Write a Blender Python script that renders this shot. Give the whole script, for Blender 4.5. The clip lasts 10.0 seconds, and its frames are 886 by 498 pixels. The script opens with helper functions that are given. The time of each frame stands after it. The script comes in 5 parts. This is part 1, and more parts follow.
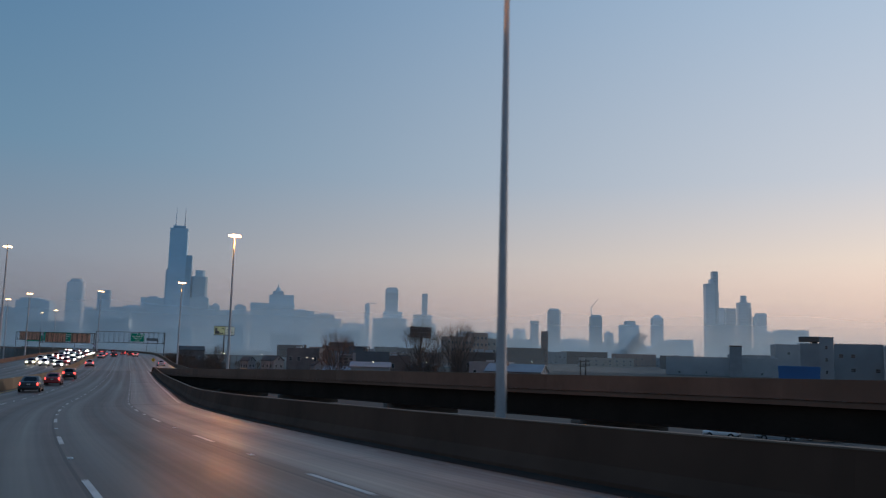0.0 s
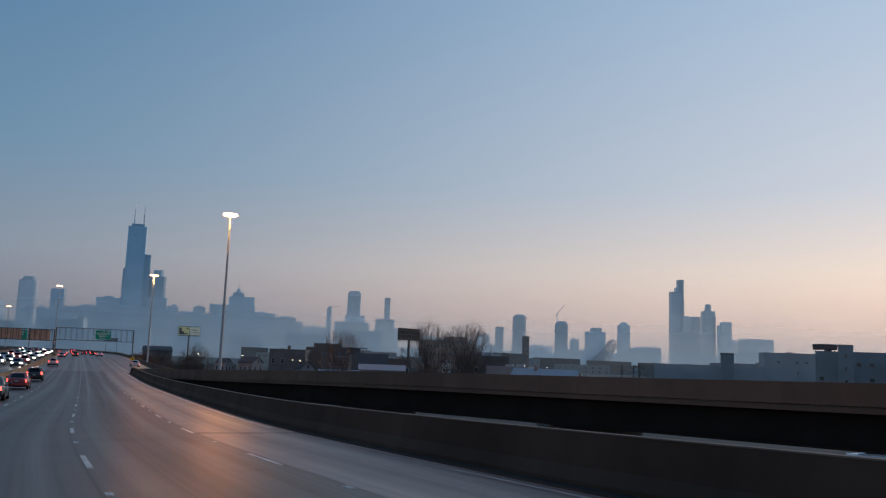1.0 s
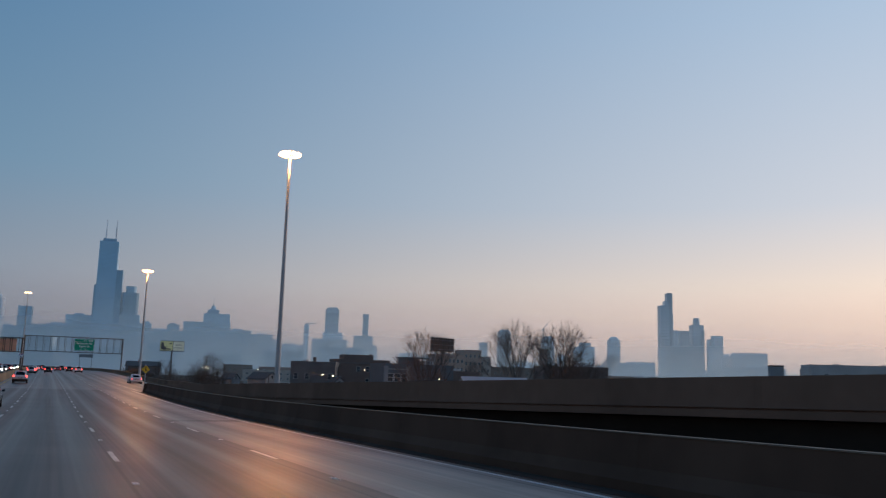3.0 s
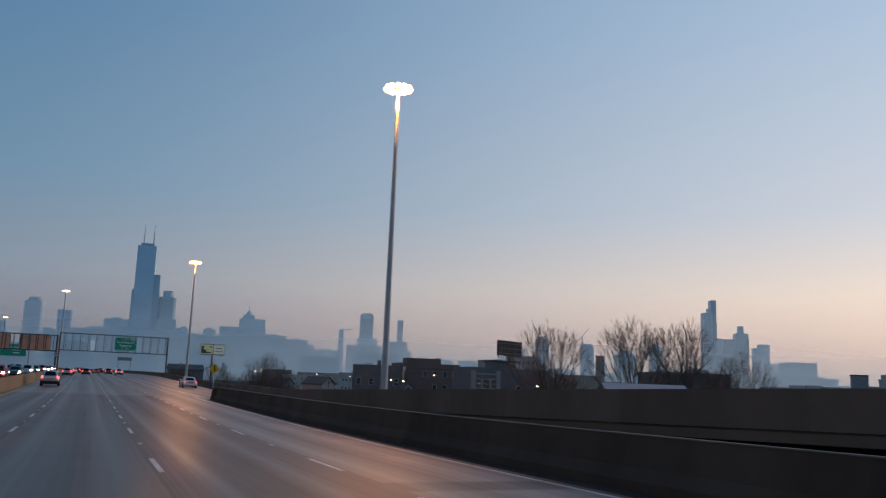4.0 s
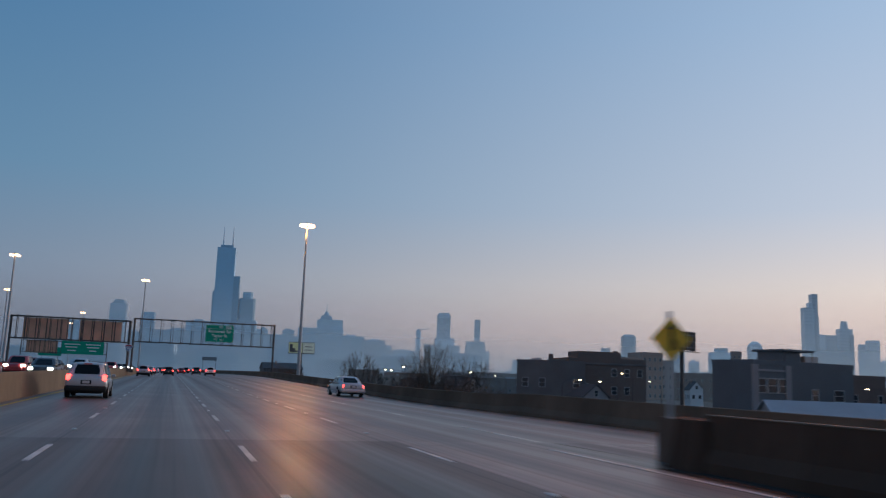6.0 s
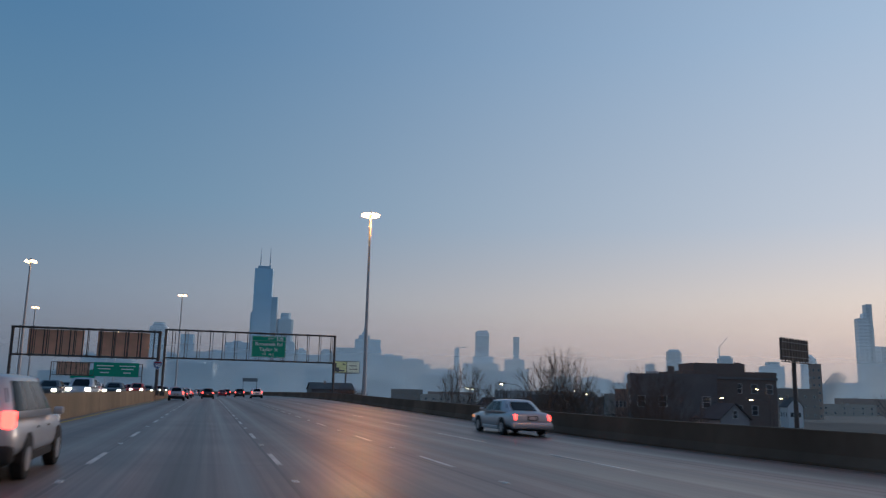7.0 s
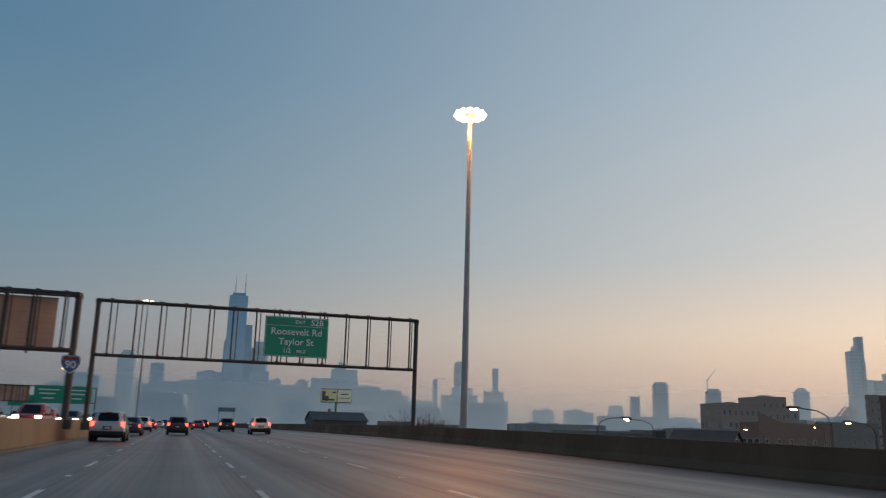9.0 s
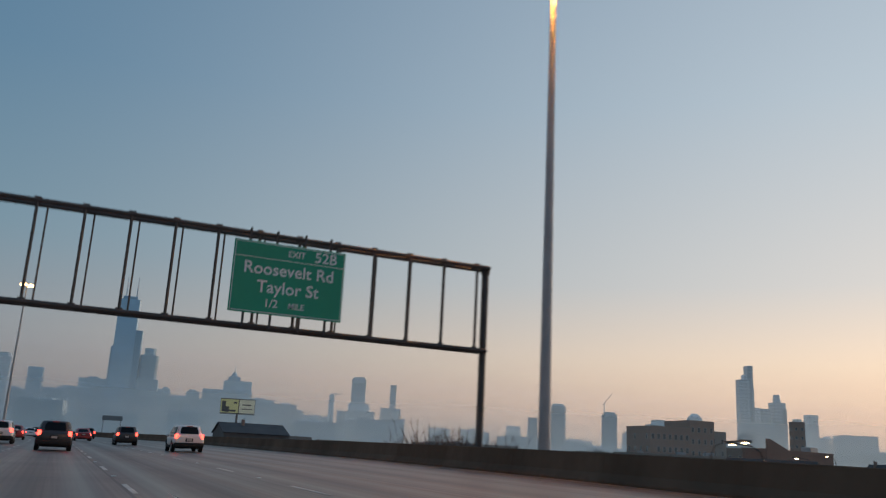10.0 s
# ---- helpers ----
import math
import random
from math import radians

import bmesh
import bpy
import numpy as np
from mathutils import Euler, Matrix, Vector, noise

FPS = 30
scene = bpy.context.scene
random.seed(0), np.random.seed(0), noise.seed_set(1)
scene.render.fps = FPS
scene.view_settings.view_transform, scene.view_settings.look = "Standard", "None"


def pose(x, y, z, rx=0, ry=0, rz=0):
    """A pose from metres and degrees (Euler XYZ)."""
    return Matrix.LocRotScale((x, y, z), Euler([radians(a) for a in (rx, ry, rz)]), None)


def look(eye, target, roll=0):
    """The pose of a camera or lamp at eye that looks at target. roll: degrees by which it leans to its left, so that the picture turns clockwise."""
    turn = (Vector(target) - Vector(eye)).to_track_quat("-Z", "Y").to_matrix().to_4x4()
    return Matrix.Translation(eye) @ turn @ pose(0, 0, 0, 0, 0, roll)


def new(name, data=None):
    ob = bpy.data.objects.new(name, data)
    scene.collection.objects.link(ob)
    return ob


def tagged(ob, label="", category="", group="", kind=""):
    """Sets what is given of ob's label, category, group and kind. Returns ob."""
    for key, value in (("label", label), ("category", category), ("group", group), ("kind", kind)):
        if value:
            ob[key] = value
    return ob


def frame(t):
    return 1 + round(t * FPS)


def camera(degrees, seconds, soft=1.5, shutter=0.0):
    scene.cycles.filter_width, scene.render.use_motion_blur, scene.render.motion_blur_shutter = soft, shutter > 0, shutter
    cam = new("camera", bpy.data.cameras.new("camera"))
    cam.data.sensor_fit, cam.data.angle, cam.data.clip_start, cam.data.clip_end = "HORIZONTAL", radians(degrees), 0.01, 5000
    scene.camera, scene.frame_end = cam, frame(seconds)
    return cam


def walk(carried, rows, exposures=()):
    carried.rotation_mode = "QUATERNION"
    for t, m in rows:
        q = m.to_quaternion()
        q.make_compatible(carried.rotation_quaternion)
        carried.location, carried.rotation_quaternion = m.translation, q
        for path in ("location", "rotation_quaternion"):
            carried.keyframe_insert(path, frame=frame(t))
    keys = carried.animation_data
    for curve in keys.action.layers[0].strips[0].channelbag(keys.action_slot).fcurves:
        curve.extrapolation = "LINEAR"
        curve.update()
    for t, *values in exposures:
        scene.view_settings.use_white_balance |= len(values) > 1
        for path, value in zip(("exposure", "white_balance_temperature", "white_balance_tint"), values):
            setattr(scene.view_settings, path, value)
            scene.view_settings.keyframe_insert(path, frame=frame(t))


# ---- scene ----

cam = camera(56.11, 10.0, 1.25, 0.35)
PATH = [
    (0.0, 4.05, 0.00, 5.86, 97.06, -1.41, -20.77),
    (0.5, 2.12, 14.37, 5.32, 97.22, -1.79, -22.46),
    (1.0, 0.67, 28.80, 4.78, 97.51, -2.11, -23.57),
    (1.5, -0.31, 43.26, 4.24, 97.73, -2.11, -24.67),
    (2.0, -0.83, 57.75, 3.70, 97.96, -2.13, -25.81),
    (2.5, -0.86, 72.25, 3.16, 98.57, -2.03, -26.27),
    (2.7, -0.79, 78.05, 3.04, 98.75, -1.88, -26.04),
    (3.8, -0.43, 109.95, 2.39, 98.76, -1.93, -23.37),
    (4.0, -0.38, 115.60, 2.27, 99.15, -2.20, -23.14),
    (4.5, -0.27, 129.85, 1.97, 99.80, -2.90, -22.48),
    (5.0, -0.18, 144.0, 1.67, 99.70, -4.03, -22.25),
    (5.5, -0.12, 159.25, 1.69, 99.77, -3.69, -19.79),
    (6.0, -0.07, 173.75, 1.70, 98.97, -1.98, -18.12),
    (6.2, -0.05, 179.55, 1.71, 98.94, -1.75, -17.49),
    (7.3, -0.00, 211.45, 1.74, 100.64, -1.15, -15.40),
    (7.5, 0.00, 217.25, 1.75, 100.87, -1.26, -15.75),
    (8.0, -0.00, 231.75, 1.75, 101.57, -1.10, -15.57),
    (8.5, -0.00, 246.25, 1.75, 101.92, -1.19, -15.52),
    (9.0, -0.01, 260.75, 1.75, 102.38, -1.52, -17.35),
    (9.5, -0.01, 275.25, 1.75, 103.56, -2.26, -21.82),
    (10.0, -0.02, 289.75, 1.75, 103.80, -2.89, -24.56),
]
walk(cam, [(r[0], pose(*r[1:])) for r in PATH], [
    (0.0, -0.06, 6480, 10), (1.0, -0.03, 6400, 10), (2.5, -0.02, 6420, 10), (4.0, -0.02, 6450, 10), (4.5, 0.0, 6950, 10), (5.0, 0.02, 7450, 10), (5.5, -0.04, 6200, 10), (6.0, -0.08, 6050, 10), (7.5, -0.02, 6900, 10), (8.0, 0.03, 7650, 10), (9.0, 0.045, 7680, 10), (10.0, 0.045, 7550, 10)])

# ---- sky and sun: clear dawn, the glow low on the right ----
SUN_AZ, SUN_EL = 72.0, 3.0
world = bpy.data.worlds.new("dawn_sky")
scene.world = world
world.use_nodes = True
wt = world.node_tree
wt.nodes.clear()


def srgb(r, g, b):
    f = lambda c: c / 12.92 if c <= 0.04045 else ((c + 0.055) / 1.055) ** 2.4
    return (f(r / 255), f(g / 255), f(b / 255), 1.0)


def wmath(op, a, b=None, clamp=False):
    n = wt.nodes.new("ShaderNodeMath")
    n.operation, n.use_clamp = op, clamp
    for i, v in enumerate((a, b)):
        if v is None:
            continue
        if isinstance(v, (int, float)):
            n.inputs[i].default_value = v
        else:
            wt.links.new(v, n.inputs[i])
    return n.outputs[0]


def wramp(fac, stops):
    n = wt.nodes.new("ShaderNodeValToRGB")
    n.color_ramp.interpolation = "EASE" if len(stops) < 3 else "LINEAR"
    while len(n.color_ramp.elements) < len(stops):
        n.color_ramp.elements.new(0.5)
    for e, (p, c) in zip(n.color_ramp.elements, stops):
        e.position, e.color = p, c
    wt.links.new(fac, n.inputs[0])
    return n.outputs[0]


coord = wt.nodes.new("ShaderNodeTexCoord")
sep = wt.nodes.new("ShaderNodeSeparateXYZ")
wt.links.new(coord.outputs["Generated"], sep.inputs[0])
flat = wmath("SQRT", wmath("ADD", wmath("MULTIPLY", sep.outputs[0], sep.outputs[0]), wmath("MULTIPLY", sep.outputs[1], sep.outputs[1])))
sx, sy = math.sin(radians(SUN_AZ)), math.cos(radians(SUN_AZ))
toward = wmath("DIVIDE", wmath("ADD", wmath("MULTIPLY", sep.outputs[0], sx), wmath("MULTIPLY", sep.outputs[1], sy)), wmath("MAXIMUM", flat, 0.001))
side = wmath("POWER", wmath("DIVIDE", wmath("SUBTRACT", toward, -0.05), 1.0, clamp=True), 1.95)
away = wmath("MULTIPLY", wmath("ADD", toward, 1.0), 0.5, clamp=True)
height = wmath("MAXIMUM", sep.outputs[2], 0.0)
cool = wramp(height, [(0.0, srgb(149, 149, 156)), (0.05, srgb(148, 150, 162)), (0.10, srgb(140, 156, 176)), (0.22, srgb(113, 153, 183)), (0.40, srgb(91, 138, 178)), (1.0, srgb(63, 111, 161))])
warm = wramp(height, [(0.0, srgb(284, 238, 213)), (0.05, srgb(282, 242, 222)), (0.11, srgb(264, 245, 231)), (0.20, srgb(226, 232, 243)), (0.40, srgb(194, 217, 242)), (1.0, srgb(94, 138, 188))])
mix = wt.nodes.new("ShaderNodeMix")
mix.data_type = "RGBA"
wt.links.new(side, mix.inputs[0])
wt.links.new(cool, mix.inputs[6])
wt.links.new(warm, mix.inputs[7])
sky = wt.nodes.new("ShaderNodeTexSky")
sky.sky_type, sky.sun_disc = "NISHITA", False
sky.sun_elevation, sky.sun_rotation = radians(SUN_EL), radians(SUN_AZ)
sky.air_density, sky.dust_density, sky.ozone_density = 1.0, 2.0, 2.0
dim = wt.nodes.new("ShaderNodeMix")
dim.data_type, dim.blend_type = "RGBA", "MULTIPLY"
dim.inputs[0].default_value = 1.0
wt.links.new(mix.outputs[2], dim.inputs[6])
wt.links.new(wramp(away, [(0.0, (1.26, 1.09, 1.01, 1)), (0.5, (1, 1, 1, 1))]), dim.inputs[7])
bg_air = wt.nodes.new("ShaderNodeBackground")
bg_air.inputs["Strength"].default_value = 0.77
wt.links.new(dim.outputs[2], bg_air.inputs["Color"])
bg_sky = wt.nodes.new("ShaderNodeBackground")
bg_sky.inputs["Strength"].default_value = 0.012
wt.links.new(sky.outputs[0], bg_sky.inputs["Color"])
both = wt.nodes.new("ShaderNodeAddShader")
wt.links.new(bg_air.outputs[0], both.inputs[0])
wt.links.new(bg_sky.outputs[0], both.inputs[1])
out = wt.nodes.new("ShaderNodeOutputWorld")
wt.links.new(both.outputs[0], out.inputs["Surface"])

sun_data = bpy.data.lights.new("sun", "SUN")
sun_data.energy, sun_data.angle, sun_data.color = 0.78, radians(18), (1.0, 0.80, 0.66)
sun = new("sun", sun_data)
sun.matrix_world = look((900 * sx, 900 * sy, 90), (0, 0, 0))

# ---- materials ----


def material(name, color, rough=0.7, metal=0.0, scale=2.0, vary=0.25, bump=0.15, spec=0.4, stretch=(1, 1, 1), emit=None, power=0.0, per_object=0.0, coat=0.0):
    """Base colour with broad stains and fine grain, fine relief and an uneven gloss."""
    m = bpy.data.materials.new(name)
    m.use_nodes = True
    nt = m.node_tree
    b = nt.nodes["Principled BSDF"]
    b.inputs["Metallic"].default_value = metal
    b.inputs["Specular IOR Level"].default_value = spec
    b.inputs["Coat Weight"].default_value = coat
    b.inputs["Coat Roughness"].default_value = 0.08
    tc = nt.nodes.new("ShaderNodeTexCoord")
    mp = nt.nodes.new("ShaderNodeMapping")
    mp.inputs["Scale"].default_value = stretch
    nt.links.new(tc.outputs["Object"], mp.inputs[0])
    broad = nt.nodes.new("ShaderNodeTexNoise")
    broad.inputs["Scale"].default_value, broad.inputs["Detail"].default_value = scale * 0.35, 5
    fine = nt.nodes.new("ShaderNodeTexNoise")
    fine.inputs["Scale"].default_value, fine.inputs["Detail"].default_value = scale * 7, 4
    for n in (broad, fine):
        nt.links.new(mp.outputs[0], n.inputs["Vector"])
    add = nt.nodes.new("ShaderNodeMath")
    add.operation = "MULTIPLY_ADD"
    add.inputs[1].default_value = 0.35
    nt.links.new(fine.outputs["Fac"], add.inputs[0])
    nt.links.new(broad.outputs["Fac"], add.inputs[2])
    ramp = nt.nodes.new("ShaderNodeMapRange")
    ramp.inputs["From Min"].default_value, ramp.inputs["From Max"].default_value = 0.35, 1.0
    ramp.inputs["To Min"].default_value, ramp.inputs["To Max"].default_value = 1 - vary, 1 + vary
    nt.links.new(add.outputs[0], ramp.inputs["Value"])
    value = ramp.outputs[0]
    if per_object:
        info = nt.nodes.new("ShaderNodeObjectInfo")
        r2 = nt.nodes.new("ShaderNodeMapRange")
        r2.inputs["To Min"].default_value, r2.inputs["To Max"].default_value = 1 - per_object, 1 + per_object
        nt.links.new(info.outputs["Random"], r2.inputs["Value"])
        mul = nt.nodes.new("ShaderNodeMath")
        mul.operation = "MULTIPLY"
        nt.links.new(value, mul.inputs[0])
        nt.links.new(r2.outputs[0], mul.inputs[1])
        value = mul.outputs[0]
    tint = nt.nodes.new("ShaderNodeMix")
    tint.data_type, tint.blend_type = "RGBA", "MULTIPLY"
    tint.inputs[0].default_value = 1.0
    tint.inputs[6].default_value = (*color, 1)
    nt.links.new(value, tint.inputs[7])
    nt.links.new(tint.outputs[2], b.inputs["Base Color"])
    gloss = nt.nodes.new("ShaderNodeMapRange")
    gloss.inputs["To Min"].default_value, gloss.inputs["To Max"].default_value = max(0.02, rough - 0.12), min(1, rough + 0.12)
    nt.links.new(broad.outputs["Fac"], gloss.inputs["Value"])
    nt.links.new(gloss.outputs[0], b.inputs["Roughness"])
    if bump:
        bp = nt.nodes.new("ShaderNodeBump")
        bp.inputs["Strength"].default_value, bp.inputs["Distance"].default_value = bump, 0.02
        nt.links.new(fine.outputs["Fac"], bp.inputs["Height"])
        nt.links.new(bp.outputs[0], b.inputs["Normal"])
    if emit:
        b.inputs["Emission Color"].default_value = (*emit, 1)
        b.inputs["Emission Strength"].default_value = power
    return m


def road_material(name, color, rough, spec=0.26):
    """Worn pavement: wheel paths and oil stripes along the lanes (UV: metres across, metres along), transverse joints, fine aggregate."""
    m = material(name, color, rough, 0, 1.2, 0.12, 0.12, spec)
    nt = m.node_tree
    b = nt.nodes["Principled BSDF"]
    uv = nt.nodes.new("ShaderNodeUVMap")
    uv.uv_map = "lane"
    sx_ = nt.nodes.new("ShaderNodeSeparateXYZ")
    nt.links.new(uv.outputs[0], sx_.inputs[0])
    mp = nt.nodes.new("ShaderNodeMapping")
    mp.inputs["Scale"].default_value = (1.15, 0.012, 1)
    nt.links.new(uv.outputs[0], mp.inputs[0])
    streak = nt.nodes.new("ShaderNodeTexNoise")
    streak.inputs["Scale"].default_value, streak.inputs["Detail"].default_value = 1.0, 4
    nt.links.new(mp.outputs[0], streak.inputs["Vector"])

    def mth(op, a, b_=None, c=None):
        n = nt.nodes.new("ShaderNodeMath")
        n.operation = op
        for i, v in enumerate((a, b_, c)):
            if v is None:
                continue
            if isinstance(v, (int, float)):
                n.inputs[i].default_value = v
            else:
                nt.links.new(v, n.inputs[i])
        return n.outputs[0]

    # wheel paths: two per lane of 3.65 m, darker and smoother
    lane = mth("ABSOLUTE", mth("SUBTRACT", mth("FRACT", mth("DIVIDE", mth("ADD", sx_.outputs[0], 102.2 + 2.2), 3.65)), 0.5))
    oil = mth("SUBTRACT", 1.0, mth("MINIMUM", mth("DIVIDE", lane, 0.16), 1.0))
    wheel = mth("SUBTRACT", 1.0, mth("MINIMUM", mth("DIVIDE", mth("ABSOLUTE", mth("SUBTRACT", lane, 0.27)), 0.11), 1.0))
    dark = mth("MULTIPLY_ADD", oil, -0.5, mth("MULTIPLY_ADD", wheel, -0.10, 1.05))
    mp2 = nt.nodes.new("ShaderNodeMapping")
    mp2.inputs["Scale"].default_value = (8.0, 0.035, 1)
    nt.links.new(uv.outputs[0], mp2.inputs[0])
    scuff = nt.nodes.new("ShaderNodeTexNoise")
    scuff.inputs["Scale"].default_value, scuff.inputs["Detail"].default_value = 1.0, 6
    nt.links.new(mp2.outputs[0], scuff.inputs["Vector"])
    patch = nt.nodes.new("ShaderNodeTexNoise")
    patch.inputs["Scale"].default_value, patch.inputs["Detail"].default_value = 0.22, 5
    nt.links.new(uv.outputs[0], patch.inputs["Vector"])
    seam = mth("LESS_THAN", mth("ABSOLUTE", mth("SUBTRACT", lane, 0.5)), 0.010)
    dark = mth("MULTIPLY", dark, mth("MULTIPLY_ADD", streak.outputs["Fac"], 2.6, -0.30))
    dark = mth("MULTIPLY", dark, mth("MULTIPLY_ADD", scuff.outputs["Fac"], 1.5, 0.25))
    dark = mth("MULTIPLY", dark, mth("MULTIPLY_ADD", patch.outputs["Fac"], 1.0, 0.5))
    dark = mth("MULTIPLY", dark, mth("MULTIPLY_ADD", seam, -0.45, 1.0))
    joint = mth("LESS_THAN", mth("FRACT", mth("DIVIDE", sx_.outputs[1], 9.2)), 0.009)
    dark = mth("MULTIPLY", dark, mth("MULTIPLY_ADD", joint, -0.35, 1.0))
    old = b.inputs["Base Color"].links[0].from_socket
    tint = nt.nodes.new("ShaderNodeMix")
    tint.data_type, tint.blend_type = "RGBA", "MULTIPLY"
    tint.inputs[0].default_value = 1.0
    nt.links.new(old, tint.inputs[6])
    nt.links.new(dark, tint.inputs[7])
    nt.links.new(tint.outputs[2], b.inputs["Base Color"])
    nt.links.new(mth("MULTIPLY_ADD", streak.outputs["Fac"], 0.45, mth("MULTIPLY_ADD", wheel, -0.07, rough - 0.21)), b.inputs["Roughness"])
    return m


def facade_material(name, color, rough, floor_h, bay, dark, metal=0.0, spec=0.5):
    """Far tower skin: storeys and bays as fine darker glass rows."""
    m = material(name, color, rough, metal, 0.02, 0.10, 0.0, spec, per_object=0.2)
    nt = m.node_tree
    b = nt.nodes["Principled BSDF"]
    tc = nt.nodes.new("ShaderNodeTexCoord")
    sp = nt.nodes.new("ShaderNodeSeparateXYZ")
    nt.links.new(tc.outputs["Object"], sp.inputs[0])

    def mth(op, a, b_):
        n = nt.nodes.new("ShaderNodeMath")
        n.operation = op
        for i, v in enumerate((a, b_)):
            if isinstance(v, (int, float)):
                n.inputs[i].default_value = v
            else:
                nt.links.new(v, n.inputs[i])
        return n.outputs[0]

    rows = mth("GREATER_THAN", mth("FRACT", mth("DIVIDE", mth("ADD", sp.outputs[2], 500.0), floor_h), 0), 0.55)
    cols = mth("GREATER_THAN", mth("FRACT", mth("DIVIDE", mth("ADD", mth("ADD", sp.outputs[0], sp.outputs[1]), 500.0), bay), 0), 0.35)
    glass = mth("MULTIPLY", mth("MULTIPLY", rows, cols), -dark)
    old = b.inputs["Base Color"].links[0].from_socket
    tint = nt.nodes.new("ShaderNodeMix")
    tint.data_type, tint.blend_type = "RGBA", "MULTIPLY"
    tint.inputs[0].default_value = 1.0
    nt.links.new(old, tint.inputs[6])
    nt.links.new(mth("ADD", glass, 1.0), tint.inputs[7])
    nt.links.new(tint.outputs[2], b.inputs["Base Color"])
    return m


def brick_material(name, color, mortar):
    m = material(name, color, 0.85, 0, 1.0, 0.25, 0.1, 0.2)
    nt = m.node_tree
    b = nt.nodes["Principled BSDF"]
    tc = nt.nodes.new("ShaderNodeTexCoord")
    sp = nt.nodes.new("ShaderNodeSeparateXYZ")
    nt.links.new(tc.outputs["Object"], sp.inputs[0])
    ad = nt.nodes.new("ShaderNodeMath")
    ad.operation = "ADD"
    nt.links.new(sp.outputs[0], ad.inputs[0])
    nt.links.new(sp.outputs[1], ad.inputs[1])
    cb = nt.nodes.new("ShaderNodeCombineXYZ")
    nt.links.new(ad.outputs[0], cb.inputs[0])
    nt.links.new(sp.outputs[2], cb.inputs[1])
    bk = nt.nodes.new("ShaderNodeTexBrick")
    bk.inputs["Scale"].default_value = 1.0
    bk.inputs["Brick Width"].default_value, bk.inputs["Row Height"].default_value, bk.inputs["Mortar Size"].default_value = 0.22, 0.075, 0.01
    bk.inputs["Color1"].default_value = (*color, 1)
    bk.inputs["Color2"].default_value = (*[c * 0.7 for c in color], 1)
    bk.inputs["Mortar"].default_value = (*mortar, 1)
    nt.links.new(cb.outputs[0], bk.inputs["Vector"])
    old = b.inputs["Base Color"].links[0].from_socket
    tint = nt.nodes.new("ShaderNodeMix")
    tint.data_type, tint.blend_type = "RGBA", "MIX"
    tint.inputs[0].default_value = 0.6
    nt.links.new(old, tint.inputs[6])
    nt.links.new(bk.outputs["Color"], tint.inputs[7])
    nt.links.new(tint.outputs[2], b.inputs["Base Color"])
    return m


M_ROAD = road_material("worn_concrete_pavement", (0.092, 0.068, 0.058), 0.43, 0.28)
# M_MERGE: lighter and shinier than M_ROAD
M_MERGE = road_material("paler_concrete_pavement", (0.155, 0.121, 0.106), 0.42, 0.42)
M_RAMP = road_material("ramp_pavement", (0.25, 0.24, 0.23), 0.55)
# M_OUTER: sky glow reflected on the outer lane, put into a lighter base
M_OUTER = road_material("brightened_outer_lane", (0.195, 0.152, 0.134), 0.42, 0.42)
M_SHOULDER = material("dirty_shoulder", (0.055, 0.042, 0.036), 0.95, 0, 2.0, 0.4, 0.3, 0.08)
M_GROUND = material("city_ground", (0.07, 0.068, 0.06), 0.9, 0, 0.05, 0.4, 0.1)
# M_BARRIER: soot mottling, base also lowered for the shaded road side
M_BARRIER = material("sooty_shaded_concrete", (0.104, 0.058, 0.041), 0.9, 0, 0.8, 0.4, 0.3, 0.1, (1, 1, 0.35), per_object=0.12)
M_BROWNBAR = material("brown_stained_concrete", (0.165, 0.103, 0.072), 0.9, 0, 0.8, 0.4, 0.3, 0.1, (1, 1, 0.35), per_object=0.12)
M_PARAPET = material("grey_concrete", (0.180, 0.106, 0.076), 0.85, 0, 0.6, 0.3, 0.3, 0.2, (1, 1, 0.4), per_object=0.10)
M_TAN = material("tan_concrete", (0.225, 0.168, 0.112), 0.85, 0, 0.7, 0.3, 0.3, 0.2, (1, 1, 0.4), per_object=0.10)
M_CAP = material("pale_cap_concrete", (0.18, 0.132, 0.10), 0.8, 0, 2.0, 0.3, 0.2)
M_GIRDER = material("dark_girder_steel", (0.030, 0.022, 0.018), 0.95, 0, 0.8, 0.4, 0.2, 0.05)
M_WALLDK = material("retaining_wall_concrete", (0.12, 0.11, 0.10), 0.9, 0, 0.5, 0.3, 0.3)
M_PAINT = material("worn_white_paint", (0.60, 0.58, 0.55), 0.6, 0, 3.0, 0.35, 0.1)
M_EDGE = material("worn_edge_paint", (0.30, 0.27, 0.25), 0.7, 0, 2.0, 0.6, 0.1)
M_YELLOW = material("worn_yellow_paint", (0.62, 0.42, 0.08), 0.6, 0, 3.0, 0.35, 0.1)
M_GALV = material("galvanised_steel", (0.42, 0.43, 0.45), 0.5, 0.6, 1.5, 0.2, 0.05)
M_POLE = material("grey_mast_steel", (0.42, 0.41, 0.42), 0.55, 0.25, 1.0, 0.25, 0.05)
M_TRUSS = material("brown_truss_steel", (0.10, 0.085, 0.08), 0.6, 0.3, 2.0, 0.3, 0.1)
# M_SIGNBACK: amber lamplight on the sign backs is put into this colour
M_SIGNBACK = material("lamplit_sign_back", (0.80, 0.47, 0.33), 0.6, 0.2, 1.5, 0.3, 0.05)
M_GREEN = material("green_sign_sheeting", (0.004, 0.36, 0.21), 0.45, 0, 1.0, 0.12, 0.0)
